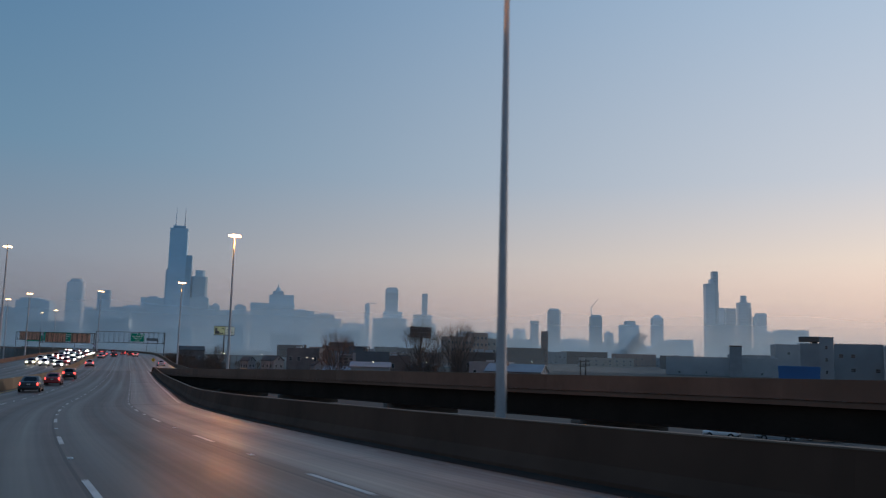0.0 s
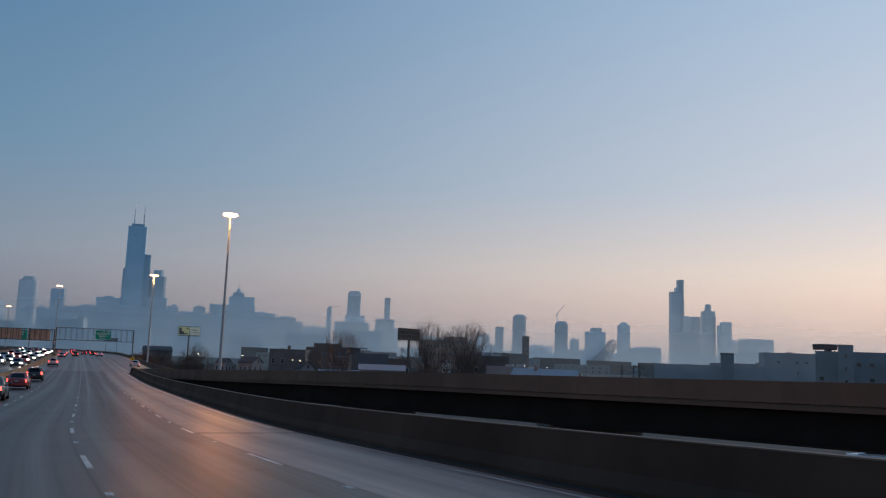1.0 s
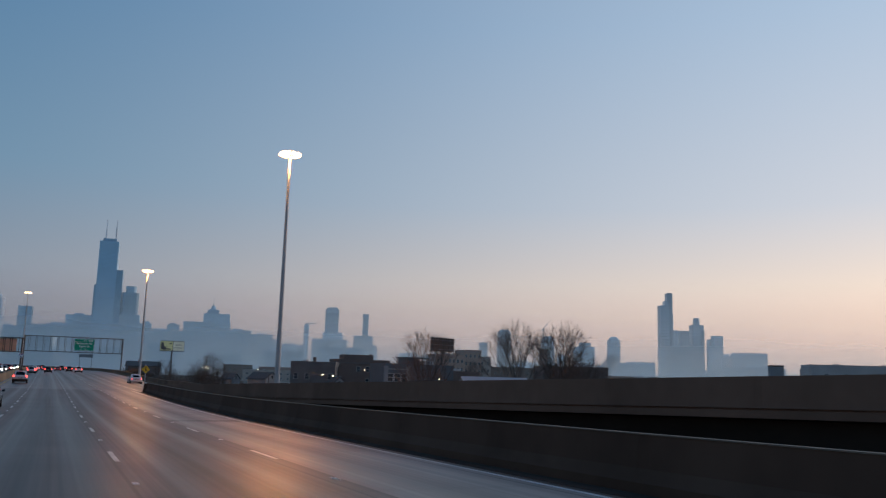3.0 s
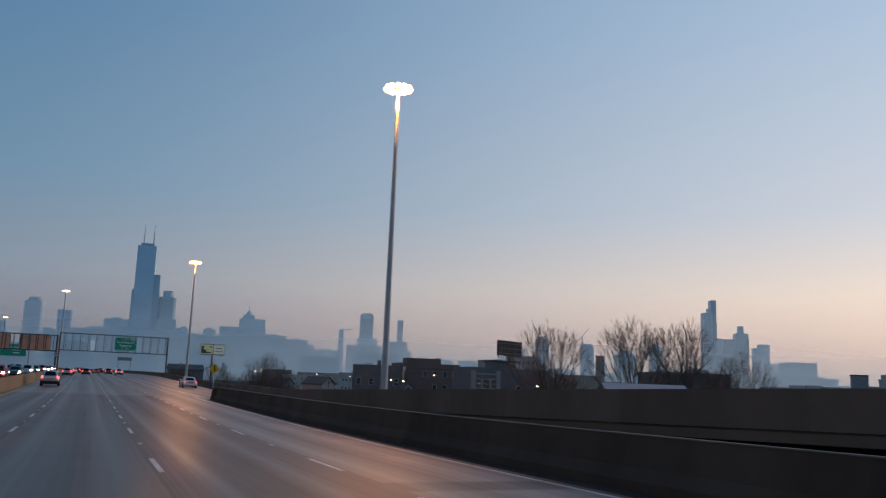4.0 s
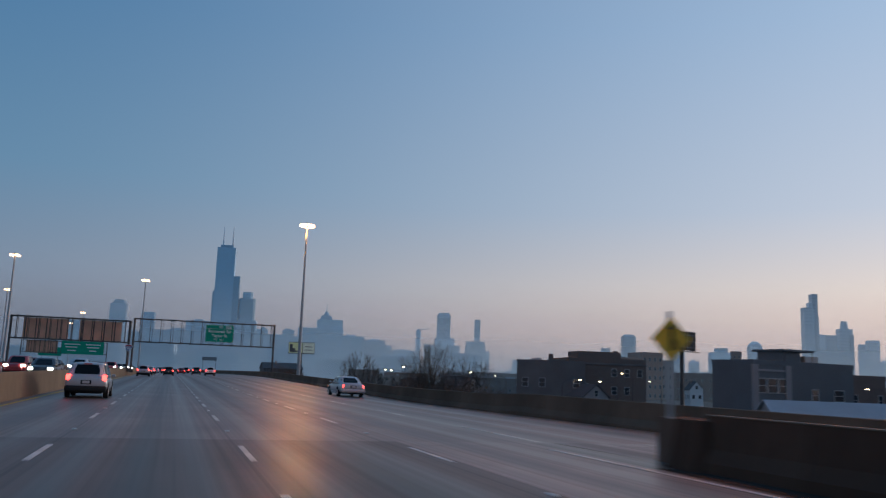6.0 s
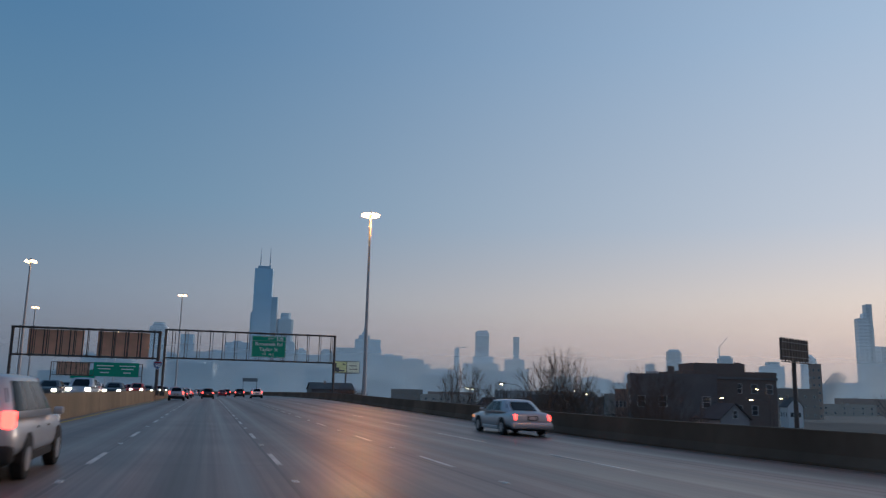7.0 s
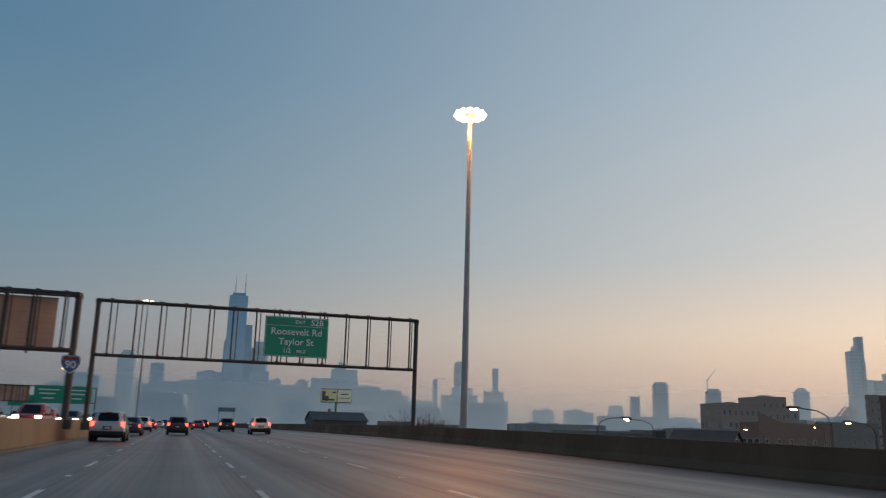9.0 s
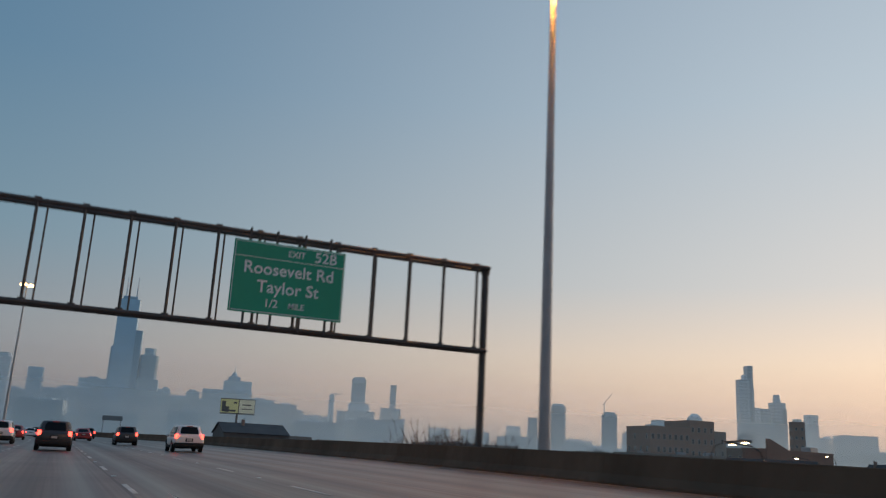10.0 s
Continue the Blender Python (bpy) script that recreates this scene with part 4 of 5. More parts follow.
# the lanes further ahead
for yy, off, paint, label, tall in ((345, 0.0, M_CARDARK, SUV_DARK, True), (378, 0.2, M_CARRED, RED_CAR, False), (414, 0.0, M_CARDARK, DARK_CAR, False), (448, 0.0, M_CARWHITE, "white sedan with lit tail lamps", False), (348.5, 7.9, M_CARWHITE, "white sport utility car with lit tail lamps", True), (374, 6.0, M_CARDARK, SUV_DARK, True), (404, 3.6, M_CARRED, RED_CAR, False), (436, 7.3, M_CARDARK, SUV_DARK, True), (470, 3.4, M_CARDARK, SUV_DARK, True), (486, 7.2, M_CARRED, RED_CAR, True), (502, 0.2, M_CARDARK, DARK_CAR, False)):
    car(mid(yy) + off, yy, 0, paint, label, suv=tall)
rq = random.Random(12)
for k in range(36):
    off, yy = (-9.0, -12.5, -16.0)[k % 3], 196 + 8.2 * k + rq.uniform(-2.5, 2.5)
    car(mid(yy) + off, yy, 180, (M_CARDARK, M_SILVER, M_CARDARK, M_CARRED)[k % 4], "oncoming car with bright headlamps beyond the median", suv=k % 2 == 1, oncoming=True, tail=False, hf=back_level)


# ---- far skyline ----
GRID = -8.0
EAST_GRID = -22.0


def shaft(t, name, w, d, z0, z1, mat, dx=0.0, dy=0.0, taper=1.0, cut=0.0):
    if t.matrix_world.translation.x > 850:
        w, dx = w * 0.93, dx * 0.92
    h = []
    for z, k in ((z0, 1.0), (z1, taper)):
        a, b, c = w / 2 * k, d / 2 * k, cut
        h.append([(dx - a + c, dy - b, z), (dx + a - c, dy - b, z), (dx + a, dy - b + c, z), (dx + a, dy + b - c, z), (dx + a - c, dy + b, z), (dx - a + c, dy + b, z), (dx - a, dy + b - c, z), (dx - a, dy - b + c, z)] if cut else [(dx - a, dy - b, z), (dx + a, dy - b, z), (dx + a, dy + b, z), (dx - a, dy + b, z)])
    return raw(name, *loft(h), mat, t)


def tower(x, y, top, w, mat, label, depth=0.8, plant=True, steps=(), taper=1.0, cut=0.0):
    t = thing("tower", pose(x, y, GROUND_Z, 0, 0, GRID if x < 850 else EAST_GRID), label, "skyscraper", "city skyline")
    d, h = w * depth, top - GROUND_Z
    shaft(t, "shaft", w, d, 0, h, mat, taper=taper, cut=cut)
    rnd = random.Random(int(x * 7 + y * 3))
    if plant:
        pw = w * rnd.uniform(0.35, 0.6)
        shaft(t, "plant_room", pw, d * 0.5, h - 0.5, h + rnd.uniform(0.015, 0.03) * h + 2, mat, dx=rnd.uniform(-0.15, 0.15) * w)
    for sw, sd, sx0, z0, z1 in steps:
        shaft(t, "setback", sw, sd, z0, z1, mat, dx=sx0)
    return t


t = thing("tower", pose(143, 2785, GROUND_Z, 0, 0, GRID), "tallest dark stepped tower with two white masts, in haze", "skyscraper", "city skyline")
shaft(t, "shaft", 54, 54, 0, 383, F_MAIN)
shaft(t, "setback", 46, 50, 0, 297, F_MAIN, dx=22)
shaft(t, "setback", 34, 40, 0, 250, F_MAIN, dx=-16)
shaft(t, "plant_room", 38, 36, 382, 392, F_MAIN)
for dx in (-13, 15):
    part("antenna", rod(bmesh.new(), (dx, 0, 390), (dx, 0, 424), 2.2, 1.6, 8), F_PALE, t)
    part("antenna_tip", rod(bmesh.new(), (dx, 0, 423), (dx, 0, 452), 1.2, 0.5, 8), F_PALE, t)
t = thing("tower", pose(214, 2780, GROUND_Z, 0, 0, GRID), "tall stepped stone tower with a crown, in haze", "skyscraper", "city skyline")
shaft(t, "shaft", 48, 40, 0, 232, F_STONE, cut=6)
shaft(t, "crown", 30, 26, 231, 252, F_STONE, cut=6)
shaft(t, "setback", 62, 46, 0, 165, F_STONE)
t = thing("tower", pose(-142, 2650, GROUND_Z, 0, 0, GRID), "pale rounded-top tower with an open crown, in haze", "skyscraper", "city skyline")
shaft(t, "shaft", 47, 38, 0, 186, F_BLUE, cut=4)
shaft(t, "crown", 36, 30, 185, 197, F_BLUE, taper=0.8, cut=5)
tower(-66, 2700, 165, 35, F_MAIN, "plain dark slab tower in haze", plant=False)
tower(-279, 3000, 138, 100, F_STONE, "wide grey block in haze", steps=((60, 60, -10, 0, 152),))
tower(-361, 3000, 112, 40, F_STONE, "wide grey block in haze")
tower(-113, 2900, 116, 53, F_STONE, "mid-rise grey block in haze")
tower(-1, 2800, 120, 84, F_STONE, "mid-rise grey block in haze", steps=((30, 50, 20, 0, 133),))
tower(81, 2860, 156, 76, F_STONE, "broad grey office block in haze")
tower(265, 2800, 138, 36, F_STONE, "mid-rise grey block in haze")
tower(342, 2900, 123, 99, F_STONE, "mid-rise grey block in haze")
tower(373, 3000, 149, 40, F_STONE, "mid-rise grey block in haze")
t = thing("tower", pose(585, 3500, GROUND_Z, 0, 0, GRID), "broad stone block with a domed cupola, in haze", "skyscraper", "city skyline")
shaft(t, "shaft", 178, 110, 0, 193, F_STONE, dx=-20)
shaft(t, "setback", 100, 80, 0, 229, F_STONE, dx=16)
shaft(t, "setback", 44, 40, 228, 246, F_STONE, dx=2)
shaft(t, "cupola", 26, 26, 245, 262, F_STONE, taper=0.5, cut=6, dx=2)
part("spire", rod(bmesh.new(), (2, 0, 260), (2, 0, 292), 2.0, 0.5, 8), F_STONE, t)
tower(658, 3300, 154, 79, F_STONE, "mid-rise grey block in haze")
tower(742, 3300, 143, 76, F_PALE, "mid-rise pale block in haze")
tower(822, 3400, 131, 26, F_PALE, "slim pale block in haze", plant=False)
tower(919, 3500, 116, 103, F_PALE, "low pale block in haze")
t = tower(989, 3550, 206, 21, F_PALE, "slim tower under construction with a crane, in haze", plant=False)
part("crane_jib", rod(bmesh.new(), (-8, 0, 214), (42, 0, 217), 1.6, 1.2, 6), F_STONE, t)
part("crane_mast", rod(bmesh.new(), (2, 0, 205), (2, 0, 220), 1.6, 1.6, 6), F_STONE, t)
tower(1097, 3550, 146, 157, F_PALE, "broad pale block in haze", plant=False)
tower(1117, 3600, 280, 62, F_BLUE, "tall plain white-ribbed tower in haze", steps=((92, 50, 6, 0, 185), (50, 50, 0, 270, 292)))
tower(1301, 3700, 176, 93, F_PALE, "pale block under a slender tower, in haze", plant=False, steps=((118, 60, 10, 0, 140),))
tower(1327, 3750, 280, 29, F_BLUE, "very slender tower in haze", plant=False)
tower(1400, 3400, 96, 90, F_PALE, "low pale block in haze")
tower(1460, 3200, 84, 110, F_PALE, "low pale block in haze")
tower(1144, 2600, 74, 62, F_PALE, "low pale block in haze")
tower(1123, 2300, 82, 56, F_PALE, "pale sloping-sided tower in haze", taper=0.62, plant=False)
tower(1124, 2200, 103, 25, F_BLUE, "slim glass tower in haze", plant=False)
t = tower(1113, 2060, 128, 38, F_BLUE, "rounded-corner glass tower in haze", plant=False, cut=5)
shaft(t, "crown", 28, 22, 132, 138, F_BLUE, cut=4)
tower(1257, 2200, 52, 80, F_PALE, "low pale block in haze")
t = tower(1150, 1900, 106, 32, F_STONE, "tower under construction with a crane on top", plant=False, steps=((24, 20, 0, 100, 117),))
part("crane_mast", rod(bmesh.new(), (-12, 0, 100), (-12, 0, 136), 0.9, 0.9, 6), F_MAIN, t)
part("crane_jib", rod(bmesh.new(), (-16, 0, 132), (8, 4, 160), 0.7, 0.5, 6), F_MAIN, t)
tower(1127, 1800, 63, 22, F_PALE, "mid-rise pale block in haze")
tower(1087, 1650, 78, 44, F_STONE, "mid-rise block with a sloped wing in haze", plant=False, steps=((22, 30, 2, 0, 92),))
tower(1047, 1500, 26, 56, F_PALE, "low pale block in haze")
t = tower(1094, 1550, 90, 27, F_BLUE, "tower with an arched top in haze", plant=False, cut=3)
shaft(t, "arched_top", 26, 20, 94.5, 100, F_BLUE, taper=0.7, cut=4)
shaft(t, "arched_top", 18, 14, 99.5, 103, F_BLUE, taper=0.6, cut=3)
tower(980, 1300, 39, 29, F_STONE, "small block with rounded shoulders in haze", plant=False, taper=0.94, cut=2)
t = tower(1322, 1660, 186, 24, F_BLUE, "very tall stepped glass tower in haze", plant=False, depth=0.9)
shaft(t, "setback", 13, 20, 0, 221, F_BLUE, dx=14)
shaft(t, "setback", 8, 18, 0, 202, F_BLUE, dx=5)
# F_GLOW shoulder and thin strip paint a dawn-lit side onto the tower
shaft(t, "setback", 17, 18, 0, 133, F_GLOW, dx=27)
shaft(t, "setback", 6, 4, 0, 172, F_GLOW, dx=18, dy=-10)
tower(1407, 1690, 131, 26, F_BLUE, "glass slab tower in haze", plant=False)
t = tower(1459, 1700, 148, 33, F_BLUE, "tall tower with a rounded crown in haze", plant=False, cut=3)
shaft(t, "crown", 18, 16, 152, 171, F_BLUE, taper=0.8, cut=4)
# shallow F_GLOW strips imitate lit faces
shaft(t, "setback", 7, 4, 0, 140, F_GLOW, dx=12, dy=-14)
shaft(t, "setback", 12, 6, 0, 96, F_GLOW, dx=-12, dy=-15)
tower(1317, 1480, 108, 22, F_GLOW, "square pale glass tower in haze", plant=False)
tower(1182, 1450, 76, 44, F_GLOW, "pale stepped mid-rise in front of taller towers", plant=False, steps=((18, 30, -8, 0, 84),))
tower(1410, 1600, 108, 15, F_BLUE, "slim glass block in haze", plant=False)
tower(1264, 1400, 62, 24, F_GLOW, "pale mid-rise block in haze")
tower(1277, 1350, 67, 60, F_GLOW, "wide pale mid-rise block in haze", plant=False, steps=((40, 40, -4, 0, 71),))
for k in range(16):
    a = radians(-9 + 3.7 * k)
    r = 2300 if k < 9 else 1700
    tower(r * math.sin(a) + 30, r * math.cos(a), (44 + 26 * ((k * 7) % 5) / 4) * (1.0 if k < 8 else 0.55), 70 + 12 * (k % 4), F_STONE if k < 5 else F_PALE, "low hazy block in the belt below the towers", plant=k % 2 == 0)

# ---- curved sheets imitating morning haze between the districts and the skyline ----


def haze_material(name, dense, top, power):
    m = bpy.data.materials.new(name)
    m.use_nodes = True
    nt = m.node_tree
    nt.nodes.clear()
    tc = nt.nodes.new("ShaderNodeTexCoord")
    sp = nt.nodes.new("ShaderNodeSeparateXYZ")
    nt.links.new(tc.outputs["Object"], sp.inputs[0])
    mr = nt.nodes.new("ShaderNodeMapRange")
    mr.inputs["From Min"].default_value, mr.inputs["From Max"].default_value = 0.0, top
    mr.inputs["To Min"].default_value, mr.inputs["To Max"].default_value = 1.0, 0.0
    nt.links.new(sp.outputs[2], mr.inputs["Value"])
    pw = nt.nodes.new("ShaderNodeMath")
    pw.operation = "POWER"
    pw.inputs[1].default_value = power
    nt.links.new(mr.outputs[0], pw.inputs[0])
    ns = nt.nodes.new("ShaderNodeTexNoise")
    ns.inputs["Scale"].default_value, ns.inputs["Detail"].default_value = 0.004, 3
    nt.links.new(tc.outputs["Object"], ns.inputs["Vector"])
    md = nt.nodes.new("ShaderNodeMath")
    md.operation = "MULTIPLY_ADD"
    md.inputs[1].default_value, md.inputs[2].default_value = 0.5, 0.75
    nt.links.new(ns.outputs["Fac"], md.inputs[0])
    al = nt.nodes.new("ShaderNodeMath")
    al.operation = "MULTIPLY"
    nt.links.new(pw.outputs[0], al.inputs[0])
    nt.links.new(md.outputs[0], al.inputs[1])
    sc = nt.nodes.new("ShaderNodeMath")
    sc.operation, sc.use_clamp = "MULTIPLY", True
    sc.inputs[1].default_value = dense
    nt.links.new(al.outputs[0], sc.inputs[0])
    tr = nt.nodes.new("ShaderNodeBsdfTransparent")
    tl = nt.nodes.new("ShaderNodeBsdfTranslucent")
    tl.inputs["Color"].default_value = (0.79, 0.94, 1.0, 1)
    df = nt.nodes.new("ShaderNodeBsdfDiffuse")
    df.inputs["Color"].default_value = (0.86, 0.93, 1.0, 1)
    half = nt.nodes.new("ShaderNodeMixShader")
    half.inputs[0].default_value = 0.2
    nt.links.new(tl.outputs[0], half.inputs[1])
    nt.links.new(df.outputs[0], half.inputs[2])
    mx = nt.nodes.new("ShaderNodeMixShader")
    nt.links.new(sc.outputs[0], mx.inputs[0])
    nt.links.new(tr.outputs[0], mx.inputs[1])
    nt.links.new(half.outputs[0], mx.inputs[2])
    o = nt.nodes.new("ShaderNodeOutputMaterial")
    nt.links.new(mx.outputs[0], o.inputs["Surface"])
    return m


# an added see-through sheet, densest at its foot, lightens what lies behind
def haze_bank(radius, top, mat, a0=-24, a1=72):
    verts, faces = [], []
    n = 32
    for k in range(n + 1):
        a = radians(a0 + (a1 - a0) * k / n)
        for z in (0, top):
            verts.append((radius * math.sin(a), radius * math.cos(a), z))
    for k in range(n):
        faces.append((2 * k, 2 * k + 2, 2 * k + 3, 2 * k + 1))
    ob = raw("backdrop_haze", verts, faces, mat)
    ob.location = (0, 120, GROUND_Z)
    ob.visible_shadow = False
    return tagged(ob, "translucent blue-grey sheet imitating morning haze over the city", "haze", kind="structure")


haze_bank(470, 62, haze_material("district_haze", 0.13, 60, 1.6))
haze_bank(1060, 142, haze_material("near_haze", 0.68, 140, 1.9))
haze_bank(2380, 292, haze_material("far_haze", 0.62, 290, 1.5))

# ---- near and middle buildings beyond the ramp ----
WINDOWS = {}


def window_meshes(w, h, glass):
    key = (round(w, 2), round(h, 2), glass.name)
    if key not in WINDOWS:
        bm = bmesh.new()
        f = 0.09
        xs, zs = (-w / 2, -w / 2 + f, w / 2 - f, w / 2), (-h / 2, -h / 2 + f, -0.03, 0.03, h / 2 - f, h / 2)
        vs = [[bm.verts.new((p, 0.0, q)) for p in xs] for q in zs]
        fs = [bm.faces.new((vs[j][i], vs[j][i + 1], vs[j + 1][i + 1], vs[j + 1][i])) for j in range(5) for i in range(3) if not (i == 1 and j in (1, 3))]
        for v in bmesh.ops.extrude_face_region(bm, geom=fs)["geom"]:
            if isinstance(v, bmesh.types.BMVert):
                v.co.y -= 0.09
        bmesh.ops.recalc_face_normals(bm, faces=bm.faces[:])
        fm = bpy.data.meshes.new("window")
        bm.to_mesh(fm)
        bm.free()
        fm.materials.append(M_FRAME)
        pm = bpy.data.meshes.new("pane")
        bm = B(-w / 2 + f, w / 2 - f, -0.03, -0.01, -h / 2 + f, h / 2 - f)
        bm.to_mesh(pm)
        bm.free()
        pm.materials.append(glass)
        WINDOWS[key] = (fm, pm)
    return WINDOWS[key]


def add_window(parent, m, w, h, glass=None):
    fm, pm = window_meshes(w, h, glass or M_PANE)
    f, p = new("window", fm), new("pane", pm)
    f.parent, p.parent = parent, f
    f.matrix_basis = m
    return f


def building(x, y, yaw, w, d, h, mat, label, floors=3, cols=6, side=3, win=(1.1, 1.5), units=2, chimneys=0, category="building", base=GROUND_Z, skip=0.0, roof=None, low=1.2):
    t = thing("building", pose(x, y, base, 0, 0, yaw), label, category, "city blocks")
    rnd = random.Random(int(x * 13 + y * 5))
    part("wall", B(-w / 2, w / 2, -d / 2, d / 2, 0, h - 0.15), mat, t)
    part("roof", B(-w / 2 + 0.3, w / 2 - 0.3, -d / 2 + 0.3, d / 2 - 0.3, h - 0.15, h - 0.05), roof or M_ROOFDK, t)
    bm = bmesh.new()
    box(bm, -w / 2 - 0.06, w / 2 + 0.06, -d / 2 - 0.06, -d / 2 + 0.28, h - 0.15, h + 0.45)
    box(bm, -w / 2 - 0.06, w / 2 + 0.06, d / 2 - 0.28, d / 2 + 0.06, h - 0.15, h + 0.45)
    box(bm, -w / 2 - 0.06, -w / 2 + 0.28, -d / 2 + 0.28, d / 2 - 0.28, h - 0.15, h + 0.45)
    box(bm, w / 2 - 0.28, w / 2 + 0.06, -d / 2 + 0.28, d / 2 - 0.28, h - 0.15, h + 0.45)
    part("parapet", bm, mat, t)
    fh = (h - 0.8) / max(1, floors)
    for f in range(floors):
        z = low + fh * f + win[1] / 2
        for c in range(cols):
            if rnd.random() < skip:
                continue
            add_window(t, pose(-w / 2 + w * (c + 0.5) / cols, -d / 2, z), *win)
        for c in range(side):
            yy = -d / 2 + d * (c + 0.5) / side
            if rnd.random() >= skip:
                add_window(t, pose(-w / 2, yy, z, 0, 0, -90), *win)
            if rnd.random() >= skip:
                add_window(t, pose(w / 2, yy, z, 0, 0, 90), *win)
    for k in range(units):
        ux, uy, s = rnd.uniform(-0.35, 0.35) * w, rnd.uniform(-0.2, 0.3) * d, rnd.uniform(0.7, 1.5)
        part("roof_unit", B(ux - s, ux + s, uy - s * 0.7, uy + s * 0.7, h - 0.05, h + s, bevel=0.05), M_GALV, t, "grey rooftop air unit")
    for k in range(chimneys):
        cx = -w * 0.35 + w * 0.7 * (k + 0.5) / chimneys
        part("chimney", B(cx - 0.45, cx + 0.45, -d * 0.2 - 0.45, -d * 0.2 + 0.45, h - 0.05, h + 1.7 + 0.5 * (k % 2), bevel=0.04), M_BRICK_D, t)
    return t


def gable_house(x, y, yaw, w, d, eave, ridge, wall_mat, roof_mat, label, base=GROUND_Z, chimney=True):
    t = thing("house", pose(x, y, base, 0, 0, yaw), label, "house", "city houses")
    verts = [(-w / 2, -d / 2, 0), (w / 2, -d / 2, 0), (w / 2, d / 2, 0), (-w / 2, d / 2, 0), (-w / 2, -d / 2, eave), (w / 2, -d / 2, eave), (w / 2, d / 2, eave), (-w / 2, d / 2, eave), (0, -d / 2, ridge), (0, d / 2, ridge)]
    raw("wall", verts, [(0, 1, 5, 8, 4), (1, 2, 6, 5), (2, 3, 7, 9, 6), (3, 0, 4, 7)], wall_mat, t)
    for s in (-1, 1):
        n = Vector((s * (ridge - eave), 0, w / 2)).normalized() * 0.16
        e = [Vector((s * (w / 2 + 0.35), -d / 2 - 0.3, eave - 0.35 * (ridge - eave) / (w / 2))), Vector((s * (w / 2 + 0.35), d / 2 + 0.3, eave - 0.35 * (ridge - eave) / (w / 2))), Vector((0, d / 2 + 0.3, ridge)), Vector((0, -d / 2 - 0.3, ridge))]
        vs = [v + n * 0.15 for v in e] + [v + n for v in e]
        raw("roof", [tuple(v) for v in vs], [(0, 1, 2, 3), (7, 6, 5, 4), (0, 4, 5, 1), (1, 5, 6, 2), (2, 6, 7, 3), (3, 7, 4, 0)], roof_mat, t)
    add_window(t, pose(0, -d / 2, eave + (ridge - eave) * 0.25), 0.9, 1.2)
    for s in (-1, 1):
        add_window(t, pose(s * w * 0.25, -d / 2, eave * 0.6), 1.0, 1.4)
        for k in (-1, 0, 1):
            add_window(t, pose(s * w / 2, k * d * 0.3, eave * 0.6, 0, 0, 90 * s), 1.0, 1.4)
    if chimney:
        part("chimney", B(-w * 0.12 - 0.3, -w * 0.12 + 0.3, d * 0.15 - 0.3, d * 0.15 + 0.3, ridge - 1.2, ridge + 0.8), M_BRICK_R, t)
    return t


# the dark brick row, its taller end, and what stands round the billboard
building(68.8, 318.8, -25, 12.5, 9, 10.6, M_PLASTER, "dark grey plastered flat-roofed shop block with a dark cornice", 2, 4, 3, (1.2, 1.7), 1, 1, skip=0.45)
building(76.6, 322.5, -10, 8, 9, 9.6, M_BRICK_D, "low dark brick link between two shop blocks", 2, 3, 2, (1.1, 1.5), 0, 1, skip=0.3)
t = building(88.0, 335.5, -8, 17, 11, 11.9, M_BRICK_D, "dark brown brick three-storey commercial block with a roof house", 3, 6, 3, (1.2, 1.7), 1, 2, skip=0.35)
part("roof_house", B(-6.0, 3.5, -4.0, 2.5, 11.8, 13.8, bevel=0.04), M_BRICK_D, t, "dark brick roof house")
part("cornice", B(-8.65, 8.65, -5.72, -5.5, 11.0, 11.4, bevel=0.03), M_PLASTER, t, "dark stone cornice band")
building(88.2, 266.0, 11, 8.0, 6.0, 8.8, M_BRICK_D, "low dark brick wing beside a clad building", 2, 3, 2, units=1, skip=0.3)
t = building(74.6, 262.2, 11, 18.5, 6.5, 10.0, M_SLATE, "slate-blue clad two-storey commercial building", 1, 0, 0, units=1)
for z in (3.0, 7.4):
    for k in range(3):
        add_window(t, pose(-8.1 + 1.95 * k, -3.25, z), 1.7, 2.4 if z < 5 else 1.8)
for x in (-9.1, -3.3):
    part("pilaster", B(x - 0.5, x + 0.5, -3.39, -3.1, 0, 9.9, bevel=0.03), M_STUCCO, t, "pale grey pilaster")
for z in (5.0, 9.1):
    part("trim_band", B(-8.6, -3.8, -3.37, -3.25, z, z + 0.25), M_STUCCO, t, "pale grey trim band")
for k in (1.6, 6.2):
    add_window(t, pose(k, -3.25, 6.4), 1.3 if k < 3 else 2.0, 1.5)
part("roof_canopy", B(-3.0, 2.6, -2.6, 2.4, 11.7, 12.0, bevel=0.05), M_SLATE, t, "dark flat canopy over the roof stair")
part("stair_house", B(-2.7, 0.4, -2.2, 1.8, 9.9, 11.7), M_SLATE, t)
for x in (-2.8, 2.4):
    part("canopy_post", rod(bmesh.new(), (x, -2.4, 9.9), (x, -2.4, 11.75), 0.06, n=8), M_TRUSS, t)
gable_house(66, 246, 66, 7, 12, 4.2, 5.7, M_STUCCO, M_ROOFLT, "low pale house with a pale metal roof", chimney=False)
gable_house(72.2, 313, 5, 5.0, 10, 4.8, 6.8, M_STUCCO, M_ROOFDK, "small pale gabled house")
gable_house(178, 431, -22, 4.4, 9, 6.6, 9.2, M_CARWHITE, M_ROOFDK, "tall narrow white gabled house")
gable_house(96, 262, 12, 6.5, 9, 4.6, 6.6, M_BRICK_D, M_ROOFDK, "dark brick house with a dark gable roof")
